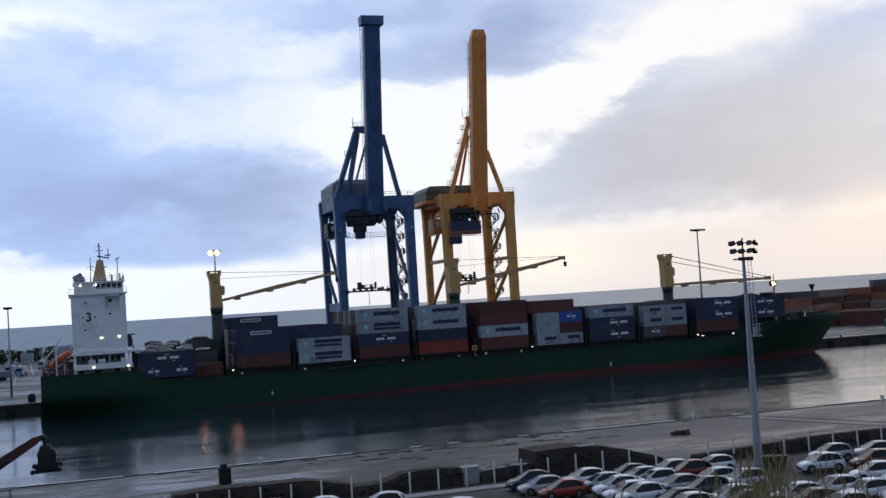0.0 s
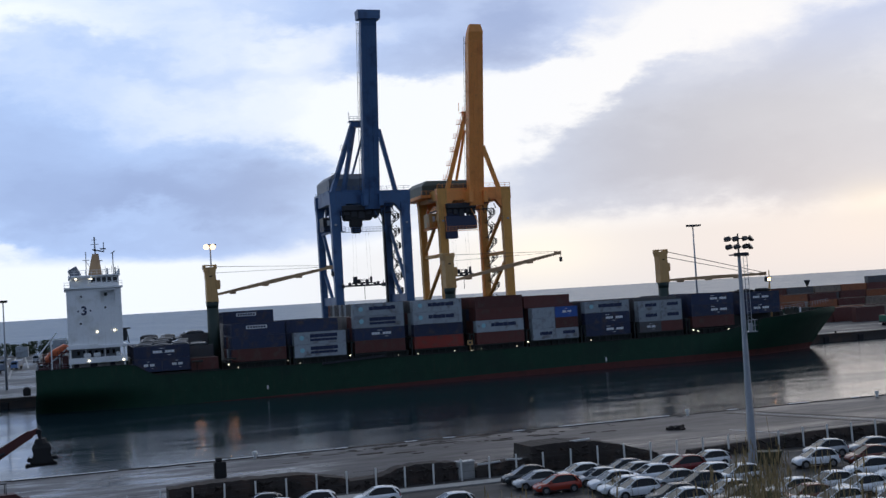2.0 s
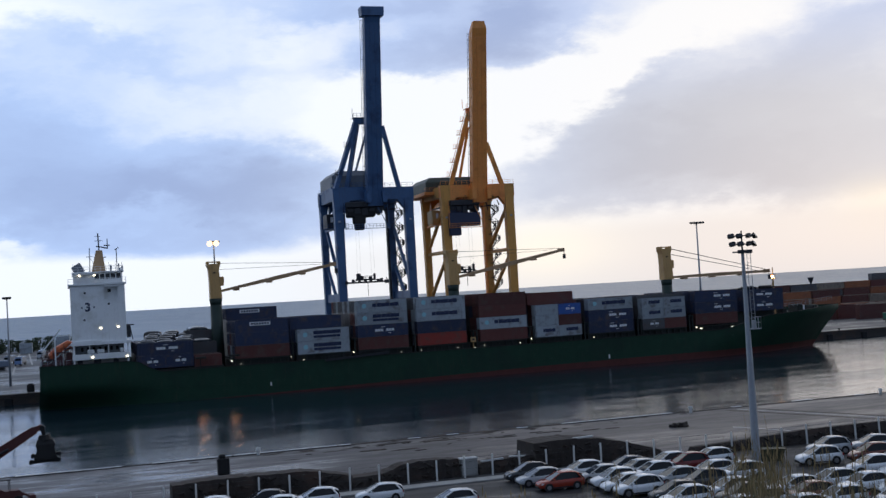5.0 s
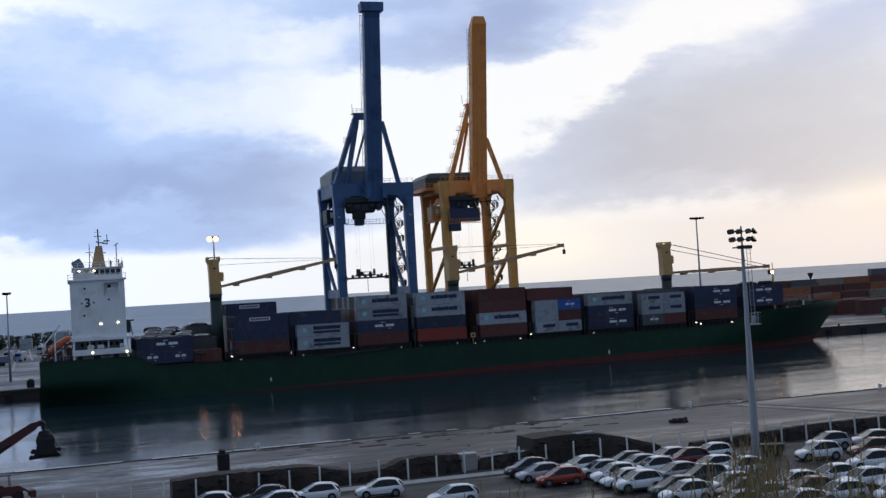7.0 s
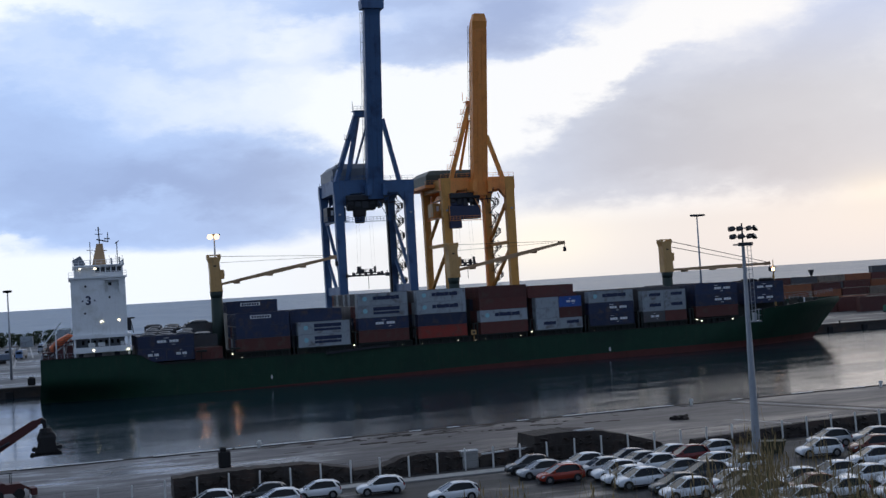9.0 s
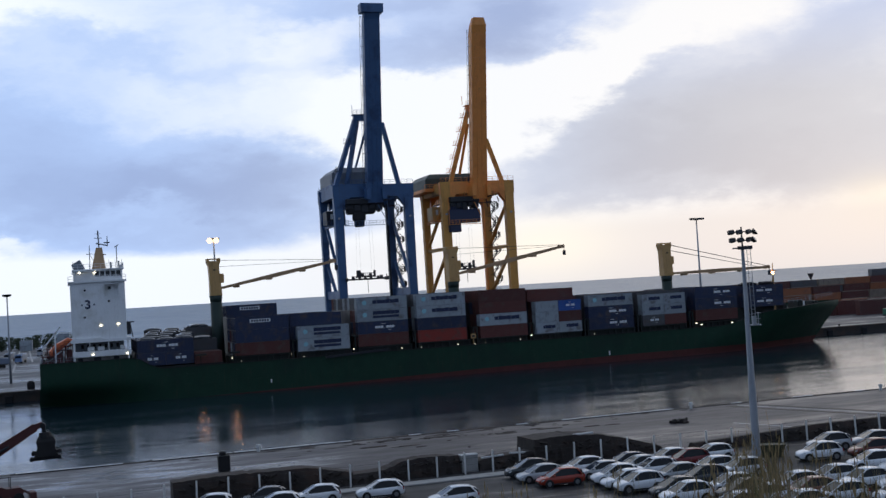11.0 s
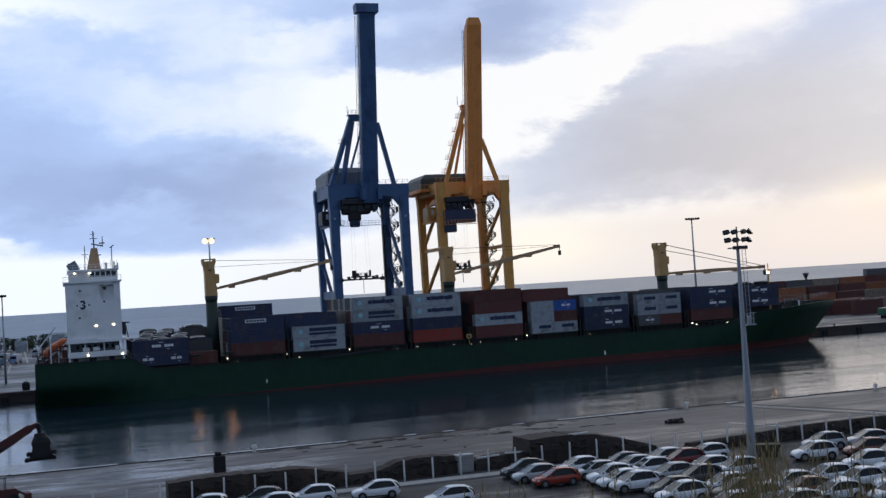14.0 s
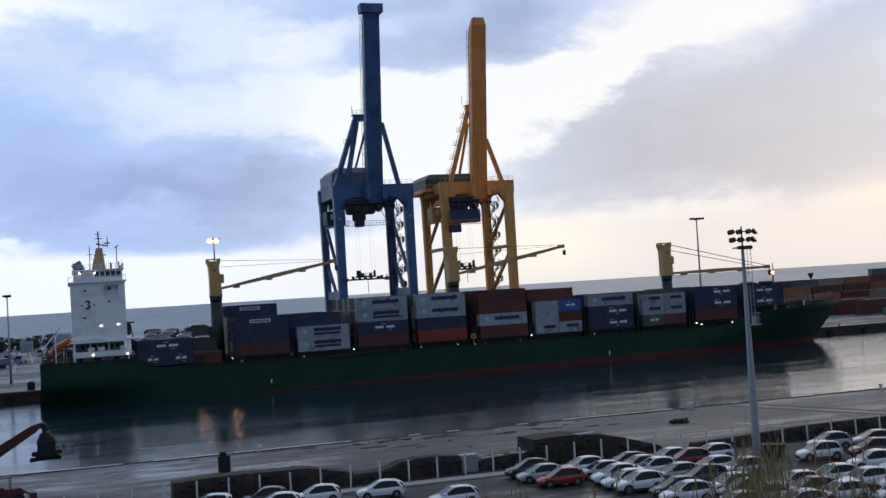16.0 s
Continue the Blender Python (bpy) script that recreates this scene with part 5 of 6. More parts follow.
make_quay_crane("blue_quay_crane", "tall blue steel quay crane with its boom raised", M_BLUE, M_HOUSE, 67.0, 88.8, ((75.6, 80.1, 95.7), 7.2, False), (76.4, 68.4, 1.3),
                (((68.2, 307, 49.6), (75.1, 309, 67.6), 1.05), ((86.2, 309, 49.6), (82.4, 309, 66.6), 1.0), ((72.6, 313, 49.6), (75.7, 309.6, 67.2), 0.95), ((76.3, 322, 52), (78.4, 309.6, 66), 0.45)),
                20.8, ((42, 22), (30, 14)), (68.8, 80.6, 50.6, 55.2), (70.0, 80.0, 38.6, 45.8, 69.2, 80.2, 24.6))
make_quay_crane("yellow_quay_crane", "tall rust-streaked yellow quay crane with its boom raised", M_YELLOW, M_HOUSEG, 96.6, 117.6, ((104.9, 109.3, 92.4), 7.2, True), (107.7, 70.6, 0.5),
                (((100.9, 309, 49.6), (107.6, 309, 70.6), 1.0), ((116.0, 309, 49.6), (112.0, 309, 61.5), 0.95), ((104.4, 311, 52.2), (107.2, 309.4, 66.0), 0.6)),
                31.6, ((32.5, 44.5), (19, 31)), (95.0, 111.0, 48.6, 52.7), (98.6, 107.0, 37.8, 45.4, 99.9, 105.0, 25.8))


# ---- the far terminal: masts, stacks of boxes, vehicles, trees ----


def make_mast(x, y, z0, top, lit, label, wide=2.4, r=0.45):
    mast = thing("light_mast", label, "light mast", group="light masts")
    bm = B()
    rod(bm, (x, y, z0), (x, y, top - 0.6), r, r * 0.45, 12)
    part("pole", bm, M_GREYST, mast, smooth=True)
    bm = B()
    rod(bm, (x, y, top - 0.7), (x, y, top - 0.3), wide * 0.30, wide * 0.36, 12)
    rod(bm, (x - wide, y, top - 0.5), (x + wide, y, top - 0.5), 0.12)
    part("head_frame", bm, M_DARKST, mast)
    for i in range(5):
        a = i / 4 * 2 - 1
        bm = B()
        glows = lit and i in (0, 3)
        if glows:
            rod(bm, (x + a * wide, y - 1.0, top - 0.75), (x + a * wide, y - 0.2, top - 0.55), 0.85, 0.55, 16)
        else:
            box(bm, x + a * wide - 0.42, x + a * wide + 0.42, y - 0.7, y - 0.1, top - 0.55, top + 0.05, bevel=0.1)
        part("floodlight", bm, M_MASTLAMP if glows else M_DARKST, mast, "round lit sodium floodlight" if glows else "")
    return mast


make_mast(40.8, QUAY_Y + 50, QUAY_Z, 39.7, True, "tall steel light mast with lit orange lamps", 1.25)
make_mast(194.4, QUAY_Y + 40, QUAY_Z, 38.7, False, "tall grey steel light mast, unlit", 2.2)
make_mast(-16.3, QUAY_Y + 40, QUAY_Z, 26.4, False, "grey steel light mast by the yard", 0.75, 0.35)


def yard_stacks():
    rng = random.Random(11)
    tones = [BROWN, TAN, ORANGE_BOX, BROWN, TAN, BROWN, RED, ORANGE_BOX, TAN, ORANGE_BOX]
    for row in range(5):
        for col in range(9):
            n = (rng.choice([1, 2, 2, 3]), rng.choice([2, 3, 3, 4]), rng.choice([3, 4, 4]), 4, 5)[row]
            for t in range(n):
                colour = rng.choice(tones) if row < 3 else rng.choice([BROWN, ORANGE_BOX, SLATE, BROWN, TAN, BROWN])
                container(216 + 12.9 * col + row * 9 + rng.uniform(-0.3, 0.3), 372 + 11.0 * row, QUAY_Z + 2.6 * t, 12.19, 2.6, colour,
                          f"{NAMES[colour]} shipping container in the yard stack", group="containers in the yard", doors=False)
    for x, y, z, colour in ((268, 360, 0, BROWN), (268, 360, 2.6, BROWN), *((335, 440, 2.6 * i, SLATE) for i in range(6))):
        container(x, y, QUAY_Z + z, 12.19, 2.6, colour, f"{NAMES[colour]} shipping container in the yard stack", group="containers in the yard", doors=False)
    for i, (x, y, tier) in enumerate(((-25.4, 634, 0), (-25.4, 634, 1), (-7.6, 600, 0), (-7.6, 600, 1), (-7.2, 600.5, 2))):
        container(x, y, QUAY_Z + 2.6 * tier, 6.06, 2.6, GREY, "pale grey short shipping container in the yard", group="containers in the yard", turn=-8, doors=False)
    for i in range(4):
        colour = rng.choice([SLATE, GREY, NAVY])
        container(-66 + 9 * i, 560 + 8 * (i % 3), QUAY_Z, 6.06, 2.6, colour, f"{NAMES[colour]} short shipping container in the yard", group="containers in the yard", turn=rng.uniform(-20, 20), doors=False)


def make_truck(x, y, turn, cab_colour, bed_colour=(0.16, 0.20, 0.27)):
    truck = thing("lorry", "dirty terminal lorry with a box body parked on the yard", "lorry", pose(x, y, QUAY_Z, 0, 0, turn), "lorries on the yard")
    bm = B()
    prof = [(0, 0.7), (2.1, 0.7), (2.1, 1.9), (1.8, 3.1), (0, 3.1)]
    loft(bm, [[(px_, y_, z_) for px_, z_ in prof] for y_ in (-1.2, 1.2)])
    cab = part("cab", bm, M_CAR, truck)
    cab.color = (*cab_colour, 1)
    bm = B()
    box(bm, 2.0, 2.13, -1.05, 1.05, 2.0, 2.9)
    box(bm, 0.7, 1.7, -1.215, 1.215, 2.0, 2.8)
    part("windscreen", bm, M_CARGLASS, cab)
    bm = B()
    box(bm, -9.6, 0.0, -1.2, 1.2, 1.0, 1.35)
    part("chassis", bm, M_DARKST, truck)
    bm = B()
    box(bm, -9.5, -0.4, -1.22, 1.22, 1.36, 3.4, bevel=0.05)
    bed = part("load_box", bm, M_CAR, truck)
    bed.color = (*bed_colour, 1)
    for wx in (1.1, -6.4, -7.8):
        for wy in (-1.0, 1.0):
            bm = B()
            rod(bm, (wx, wy - 0.2, 0.5), (wx, wy + 0.2, 0.5), 0.5, n=14)
            part("wheel", bm, M_TYRE, truck)


def make_tree(x, y, h, seed):
    rng = random.Random(seed)
    tree = thing("tree", "dark bushy tree at the back of the yard", "tree", pose(x, y, QUAY_Z), "trees behind the yard")
    bm = B()
    rod(bm, (0, 0, 0), (0.2, 0, h * 0.5), 0.3, 0.16)
    for i in range(5):
        a = i * 1.26 + rng.random()
        rod(bm, (0.1, 0, h * 0.35), (math.cos(a) * h * 0.3, math.sin(a) * h * 0.3, h * (0.6 + 0.2 * rng.random())), 0.12, 0.04, 6)
    part("trunk", bm, M_SOIL, tree)
    bm = B()
    for i in range(420):
        a, r, z = rng.random() * 6.283, rng.random() ** 0.6 * h * 0.5, h * (0.12 + 0.88 * rng.random())
        r *= (1.15 - abs(z / h - 0.6)) * (0.75 + 0.35 * math.sin(3 * a + seed))
        c_ = Vector((r * math.cos(a), r * math.sin(a), z))
        u_ = Vector((rng.uniform(-1, 1), rng.uniform(-1, 1), rng.uniform(-1, 1))).normalized() * rng.uniform(0.25, 0.6)
        v_ = u_.orthogonal().normalized() * u_.length * 0.7
        bm.faces.new([bm.verts.new(p) for p in (c_ - u_, c_ - v_, c_ + u_, c_ + v_)])
    part("crown", bm, M_LEAF, tree)


def make_buoy(x, y):
    b = thing("beacon", "slim dark channel beacon standing in the sea", "beacon")
    bm = B()
    rod(bm, (x, y, -1), (x, y, 8), 0.8, 0.5)
    rod(bm, (x, y, 8), (x, y, 11), 1.8, 1.2)
    part("post", bm, M_DARKST, b)


def make_siren_post(x, y):
    b = thing("signal_post", "dark signal post with a flared head behind the yard stacks", "signal post", pose(x, y, QUAY_Z))
    bm = B()
    rod(bm, (0, 0, 0), (0, 0, 13.4), 0.38, 0.3, 10)
    part("post", bm, M_DARKST, b)
    bm = B()
    rod(bm, (0, 0, 13.2), (0, 0, 15.3), 0.45, 1.25, 12)
    rod(bm, (0, 0, 15.3), (0, 0, 15.6), 1.35, 1.2, 12)
    part("flared_head", bm, M_DARKST, b)


yard_stacks()
bm = B()
box(bm, -0.9, 0.9, -0.9, 0.9, 0, 1.7, bevel=0.15)
box(bm, -0.6, 0.6, -0.6, 0.6, 1.7, 2.0, bevel=0.1)
service = part("quay_box", bm, M_BLACK)
service.location = (-10.2, 309.8, QUAY_Z)
tagged(service, "black steel service box near the quay edge", "service box")
for x, y, turn, colour in ((-19.5, 478, 262, (0.16, 0.26, 0.46)), (-24.5, 500, 262, (0.30, 0.34, 0.40)), (-52, 346, 170, (0.12, 0.17, 0.26)), (-31, 446, 200, (0.42, 0.46, 0.52)), (-13.2, 540, 262, (0.4, 0.43, 0.47)),
                           ):
    make_truck(x, y, turn, colour)
make_truck(261, 327, 12, (0.08, 0.08, 0.09), (0.03, 0.13, 0.08))
for i in range(30):
    make_tree(-62 + 2.85 * i + 1.2 * math.sin(i * 2.3), 652 + 5 * math.sin(i * 1.7), 6.2 + 1.5 * math.sin(i * 2.9), i)
make_siren_post(297.0, 430)
make_buoy(238, 1500)
make_buoy(470, 1700)

# ---- the near side: fence, heaps, machines, light mast ----


def fence_y(x):
    return FENCE_Y + 1.1 - 0.075 * max(0.0, x - 45)


def make_fence():
    fence = thing("fence", "wire fence on pale concrete posts along the car park", "fence")
    bm = B()
    v = box(bm, -0.08, 0.08, -0.08, 0.08, 0, 2.12, bevel=0.02)
    me = bpy.data.meshes.new("post")
    bm.to_mesh(me)
    bm.free()
    me.materials.append(M_POST)
    xs = [-27.75 + 2.928 * i for i in range(48)]
    rng = random.Random(2)
    for x in xs:
        o = new("post", me)
        o.parent = fence
        o.matrix_basis = pose(x, fence_y(x), NEAR_Z, rng.uniform(-1.2, 1.2), rng.uniform(-1.5, 1.5), 0)
        o.scale = (1, 1, rng.uniform(0.94, 1.06))
    for z in (0.3, 0.95, 1.6, 2.0):
        bm = B()
        for a, b in zip(xs, xs[1:]):
            beam(bm, (a, fence_y(a), NEAR_Z + z), (b, fence_y(b), NEAR_Z + z), 0.015)
        part("wire", bm, M_DARKST, fence)


def make_heap(x0, x1, tops, depth, seed, label, gap=1.6):
    """A bank of dark scrap and timber: rough slabs piled to an uneven top."""
    rng = random.Random(seed)
    bm = B()
    y0 = fence_y((x0 + x1) / 2) + gap
    n = max(6, int((x1 - x0) / 0.45))

    def top_at(f):
        i = f * (len(tops) - 1)
        a = int(min(i, len(tops) - 2))
        return tops[a] + (tops[a + 1] - tops[a]) * (i - a)

    # core
    rings = []
    for i in range(n + 1):
        f = i / n
        x, h = x0 + (x1 - x0) * f, top_at(f) * (0.98 + 0.07 * noise.noise((x0 + i * 0.7, seed, 0)))
        rings.append([(x, y0 + 0.25 * noise.noise((i * 0.9, 1, seed)), NEAR_Z - 0.05), (x, y0 + 0.3 + 0.25 * noise.noise((i * 0.8, 2, seed)), NEAR_Z + h * 0.55), (x, y0 + 0.7, NEAR_Z + h),
                      (x, y0 + depth - 0.6, NEAR_Z + h * 0.97), (x, y0 + depth, NEAR_Z - 0.05)])
    loft(bm, rings)
    # slabs and lumps on its face and crown
    for i in range(int((x1 - x0) * 5)):
        f = rng.random()
        h = top_at(f)
        z = rng.random() * h * 0.88
        s_ = rng.uniform(0.08, 0.26)
        y = y0 + 0.05 + 0.45 * z / max(h, 0.1) 
        m = pose(x0 + (x1 - x0) * f, y, NEAR_Z + z - 0.08, rng.uniform(-40, 40), rng.uniform(-40, 40), rng.uniform(-40, 40))
        box(bm, -s_ * 1.5, s_ * 1.5, -0.12, 0.12, -s_ * 0.35, s_ * 0.35, m)
    tagged(part("scrap_heap", bm, M_SCRAP), label, "scrap heap", "heaps behind the fence", kind="stuff")


def make_flood_mast(x, y):
    mast = thing("floodlight_mast", "tall grey tapered floodlight mast with eight unlit lamps", "light mast")
    bm = B()
    rod(bm, (x, y, NEAR_Z), (x, y, 23.0), 0.43, 0.15, 20)
    rod(bm, (x, y, NEAR_Z), (x, y, NEAR_Z + 0.25), 0.7, 0.7, 20)
    pole = part("pole", bm, M_GREYST, mast, smooth=False)
    bm = B()
    box(bm, x - 0.85, x + 0.85, y - 0.45, y + 0.45, 22.95, 23.08)
    box(bm, x - 0.8, x + 0.8, y - 0.5, y - 0.42, 22.85, 23.2)
    rod(bm, (x, y, 23.0), (x, y, 25.1), 0.09, 0.07, 8)
    for z, w in ((23.75, 1.15), (24.6, 1.4)):
        rod(bm, (x - w, y, z), (x + w, y, z), 0.05, n=6)
    part("lamp_rack", bm, M_DARKST, mast)
    for z, row in ((24.5, (-1.24, -0.38, 0.62, 1.26)), (23.72, (-1.14, -0.28, 0.64, 1.12))):
        for dx in row:
            bm = B()
            m = pose(x + dx, y - 0.12, z, -35, -9 if dx < 1 else 24, 22 * dx)
            loft(bm, [[m @ Vector((a * k, d, c_ * k)) for a, c_ in ((-0.36, -0.14), (-0.28, -0.22), (0.28, -0.22), (0.36, -0.14), (0.32, 0.14), (0.22, 0.22), (-0.22, 0.22), (-0.32, 0.14))] for d, k in ((-0.24, 1.0), (-0.1, 1.0), (0.12, 0.55))])
            lamp = part("floodlight", bm, M_BLACK, mast)
            bm = B()
            box(bm, -0.24, 0.24, -0.27, -0.243, -0.2, 0.2, m)
            part("lens", bm, M_DARKGLASS, lamp)
    # ladder beside the pole, and the basket half way up
    bm = B()
    for dx in (0.55, 0.95):
        beam(bm, (x + dx, y, 15.5), (x + dx - 0.1, y, 23.0), 0.04)
    for z in np.arange(15.6, 23.0, 0.45):
        beam(bm, (x + 0.54, y, z), (x + 0.94, y, z), 0.03)
    for z in (16.5, 18.5, 20.5):
        beam(bm, (x, y, z), (x + 0.6, y, z), 0.04)
    part("ladder", bm, M_GREYST, mast)
    bm = B()
    box(bm, x + 0.1, x + 1.25, y - 0.5, y + 0.5, 15.4, 15.5)
    rail(bm, [(x + 0.2, y - 0.5, 15.5), (x + 1.25, y - 0.5, 15.5), (x + 1.25, y + 0.5, 15.5)], 1.1, 0.35, 0.02)
    box(bm, x + 0.5, x + 0.85, y - 0.3, y + 0.1, 15.5, 16.3, bevel=0.03)
    part("service_basket", bm, M_GREYST, mast)


def make_handler():
    """Material handler reaching in over the apron, grab hanging from its arm."""
    y = 128.3
    rig = thing("material_handler", "rusty red material handler with a black grab on its arm", "excavator")
    for dy in (-1.2, 1.2):
        bm = B()
        prof = [(-18.6, 2.9), (-18.0, 2.25), (-14.2, 2.25), (-13.6, 2.9), (-14.2, 3.3), (-18.0, 3.3)]
        loft(bm, [[(px_, y + dy + o, z_) for px_, z_ in prof] for o in (-0.3, 0.3)])
        part("track", bm, M_BLACK, rig)
    bm = B()
    box(bm, -18.8, -13.6, y - 1.4, y + 1.4, 3.4, 5.6, bevel=0.15)
    part("house", bm, M_RUSTY, rig)
    bm = B()
    box(bm, -14.6, -13.0, y - 1.5, y - 0.3, 3.6, 6.2, bevel=0.12)
    cab = part("cab", bm, M_RUSTY, rig)
    bm = B()
    box(bm, -13.1, -12.95, y - 1.4, y - 0.4, 4.6, 6.0)
    box(bm, -14.4, -13.2, y - 1.53, y - 1.5, 4.7, 6.0)
    part("cab_window", bm, M_DARKGLASS, cab)
    bm = B()
    beam(bm, (-14.6, y, 3.4), (-8.6, y, 6.7), 0.7, 1.2, 0.6, 1.1)
    beam(bm, (-8.8, y, 6.5), (-4.0, y, 9.3), 0.55, 1.1, 0.45, 0.8)
    beam(bm, (-4.4, y, 9.15), (-3.3, y, 9.55), 0.42, 0.55)
    part("arm", bm, M_RUSTY, rig, "dull red box-section arm")
    bm = B()
    rod(bm, (-11.5, y - 0.4, 5.2), (-6.6, y - 0.4, 7.6), 0.13)
    part("ram", bm, M_DARKST, rig)
    bm = B()
    rod(bm, (-3.3, y - 0.25, 9.4), (-3.3, y + 0.25, 9.4), 0.28, n=12)
    beam(bm, (-3.3, y, 9.4), (-3.15, y, 8.6), 0.35)
    rod(bm, (-3.15, y, 8.7), (-3.1, y, 8.2), 0.55, 0.7, 12)
    grab = part("grab", bm, M_BLACK, rig, "black hanging grab")
    bm = B()
    ring = lambda z, w, d: [(-3.05 - w, y - d, z), (-3.05 + w, y - d, z), (-3.05 + w, y + d, z), (-3.05 - w, y + d, z)]
    loft(bm, [ring(8.25, 0.75, 0.5), ring(7.8, 0.95, 0.7), ring(7.3, 0.85, 0.7), ring(6.6, 1.0, 0.7), ring(6.3, 1.2, 0.7)])
    part("grab_body", bm, M_BLACK, grab)
    for z, a, b in ((6.65, -4.3, -1.75), (6.05, -4.5, -1.85)):
        bm = B()
        beam(bm, (a, y, z), (b, y, z + 0.08), 0.9, 0.3)
        rod(bm, (a, y - 0.5, z), (a, y + 0.5, z), 0.22, n=10)
        rod(bm, (b, y - 0.5, z + 0.08), (b, y + 0.5, z + 0.08), 0.22, n=10)
        part("grab_jaw", bm, M_BLACK, grab)
    # small loader below it
    loader = thing("loader", "small rusty red wheeled loader on the apron", "loader", pose(-6.9, 126.3, NEAR_Z, 0, 0, 10))
    bm = B()
    prof = [(-1.6, 0.6), (1.3, 0.6), (1.6, 1.1), (1.2, 1.5), (-0.2, 1.5), (-0.5, 1.7), (-1.6, 1.7)]
    loft(bm, [[(px_, o, z_) for px_, z_ in prof] for o in (-0.7, 0.7)])
    part("body", bm, M_RUSTY, loader)
    bm = B()
    for dx in (-0.9, 0.3):
        for dy in (-0.6, 0.6):
            beam(bm, (dx, dy, 1.5), (dx, dy, 2.6), 0.07)
    box(bm, -1.0, 0.4, -0.68, 0.68, 2.58, 2.66)
    part("roll_cage", bm, M_DARKST, loader)
    bm = B()
    beam(bm, (0.9, -0.6, 1.4), (2.2, -0.6, 0.7), 0.16)
    beam(bm, (0.9, 0.6, 1.4), (2.2, 0.6, 0.7), 0.16)
    box(bm, 2.1, 2.7, -0.85, 0.85, 0.2, 0.9, bevel=0.06)
    part("bucket", bm, M_RUSTY, loader)
    for dx in (-1.0, 1.0):
        for dy in (-0.8, 0.8):
            bm = B()
            rod(bm, (dx, dy - 0.16, 0.5), (dx, dy + 0.16, 0.5), 0.5, n=14)
            part("wheel", bm, M_TYRE, loader)


def make_apron_things():
    bm = B()
    box(bm, -0.65, 0.65, -0.5, 0.5, -0.03, 1.75, bevel=0.08)
    box(bm, -0.45, 0.25, -0.4, 0.4, 1.75, 2.2, bevel=0.1)
    o = part("kiosk", bm, M_BLACK)
    o.location = (15.3, 133.4, NEAR_Z)
    tagged(o, "dark steel service box standing on the wet apron", "service box")
    for x, y, s_ in ((21.2, 147.2, 0.6), (81.0, 147.2, 0.6), (112, 147, 0.6)):
        bm = B()
        rod(bm, (0, 0, -0.03), (0, 0, 0.5), 0.34 * s_, 0.28 * s_, 12)
        rod(bm, (0, 0, 0.5), (0, 0, 0.85), 0.55 * s_, 0.45 * s_, 12)
        o = part("bollard", bm, M_POST)
        o.location = (x, y, NEAR_Z)
        tagged(o, "white painted mooring bollard at the basin edge", "bollard", "bollards on the near quay")
    skip = thing("skip", "dark olive steel skip beside the floodlight mast", "skip", pose(65.6, 103.6, NEAR_Z + 0.02, 0, 0, -28))
    bm = B()
    loft(bm, [[(-1.0, -0.7, 0), (1.0, -0.7, 0), (1.0, 0.7, 0), (-1.0, 0.7, 0)], [(-1.3, -0.85, 1.2), (1.3, -0.85, 1.2), (1.3, 0.85, 1.2), (-1.3, 0.85, 1.2)]])
    part("body", bm, M_OLIVE, skip)
    bm = B()
    for y in (-0.87, 0.87):
        beam(bm, (-1.36, y, 1.2), (1.36, y, 1.2), 0.1)
    for x in (-1.32, 1.32):
        beam(bm, (x, -0.87, 1.2), (x, 0.87, 1.2), 0.1)
    part("rim", bm, M_OLIVE, skip)
    rng = random.Random(8)
    for i, (x, y) in enumerate(((72.1, 134.5), (72.9, 134.3))):
        bm = B()
        for k in range(9):
            m = pose(rng.uniform(-0.7, 0.7), rng.uniform(-0.4, 0.4), 0.08 + 0.1 * rng.random(), rng.uniform(-30, 30), rng.uniform(-30, 30), rng.uniform(0, 180))
            box(bm, -0.5, 0.5, -0.25, 0.25, -0.17, 0.17, m)
        o = part("debris_pile", bm, M_SCRAP)
        o.location = (x, y, NEAR_Z - 0.05)
        tagged(o, "low dark pile of debris on the apron", "debris", "debris on the apron", kind="stuff")


def make_fence_clutter():
    """A pale concrete block between the heaps, and pale strips lying on their tops."""
    block = thing("concrete_block", "pale stained concrete block behind the fence", "concrete block", pose(36.75, fence_y(37) + 1.3, NEAR_Z - 0.03))
    bm = B()
    box(bm, 0, 1.75, 0, 0.9, 0, 1.7, bevel=0.05)
    part("body", bm, M_CONCRETE, block)
    bm = B()
    box(bm, -0.05, 1.8, -0.05, 0.95, 1.7, 1.8, bevel=0.03)
    part("cap", bm, M_COPING, block)
    for x, z, long_, turn in ((40.2, 1.32, 2.4, -3), (43.0, 1.42, 1.9, 4), (50.2, 2.72, 2.2, -2)):
        bm = B()
        box(bm, -long_ / 2, long_ / 2, -0.16, 0.16, -0.12, 0.03, bevel=0.02)
        o = part("plank", bm, M_COPING)
        o.matrix_basis = pose(x, fence_y(x) + 1.75, NEAR_Z + z, 0, turn, turn * 2)
        tagged(o, "pale strip lying on top of a scrap heap", "plank", "planks on the heaps")


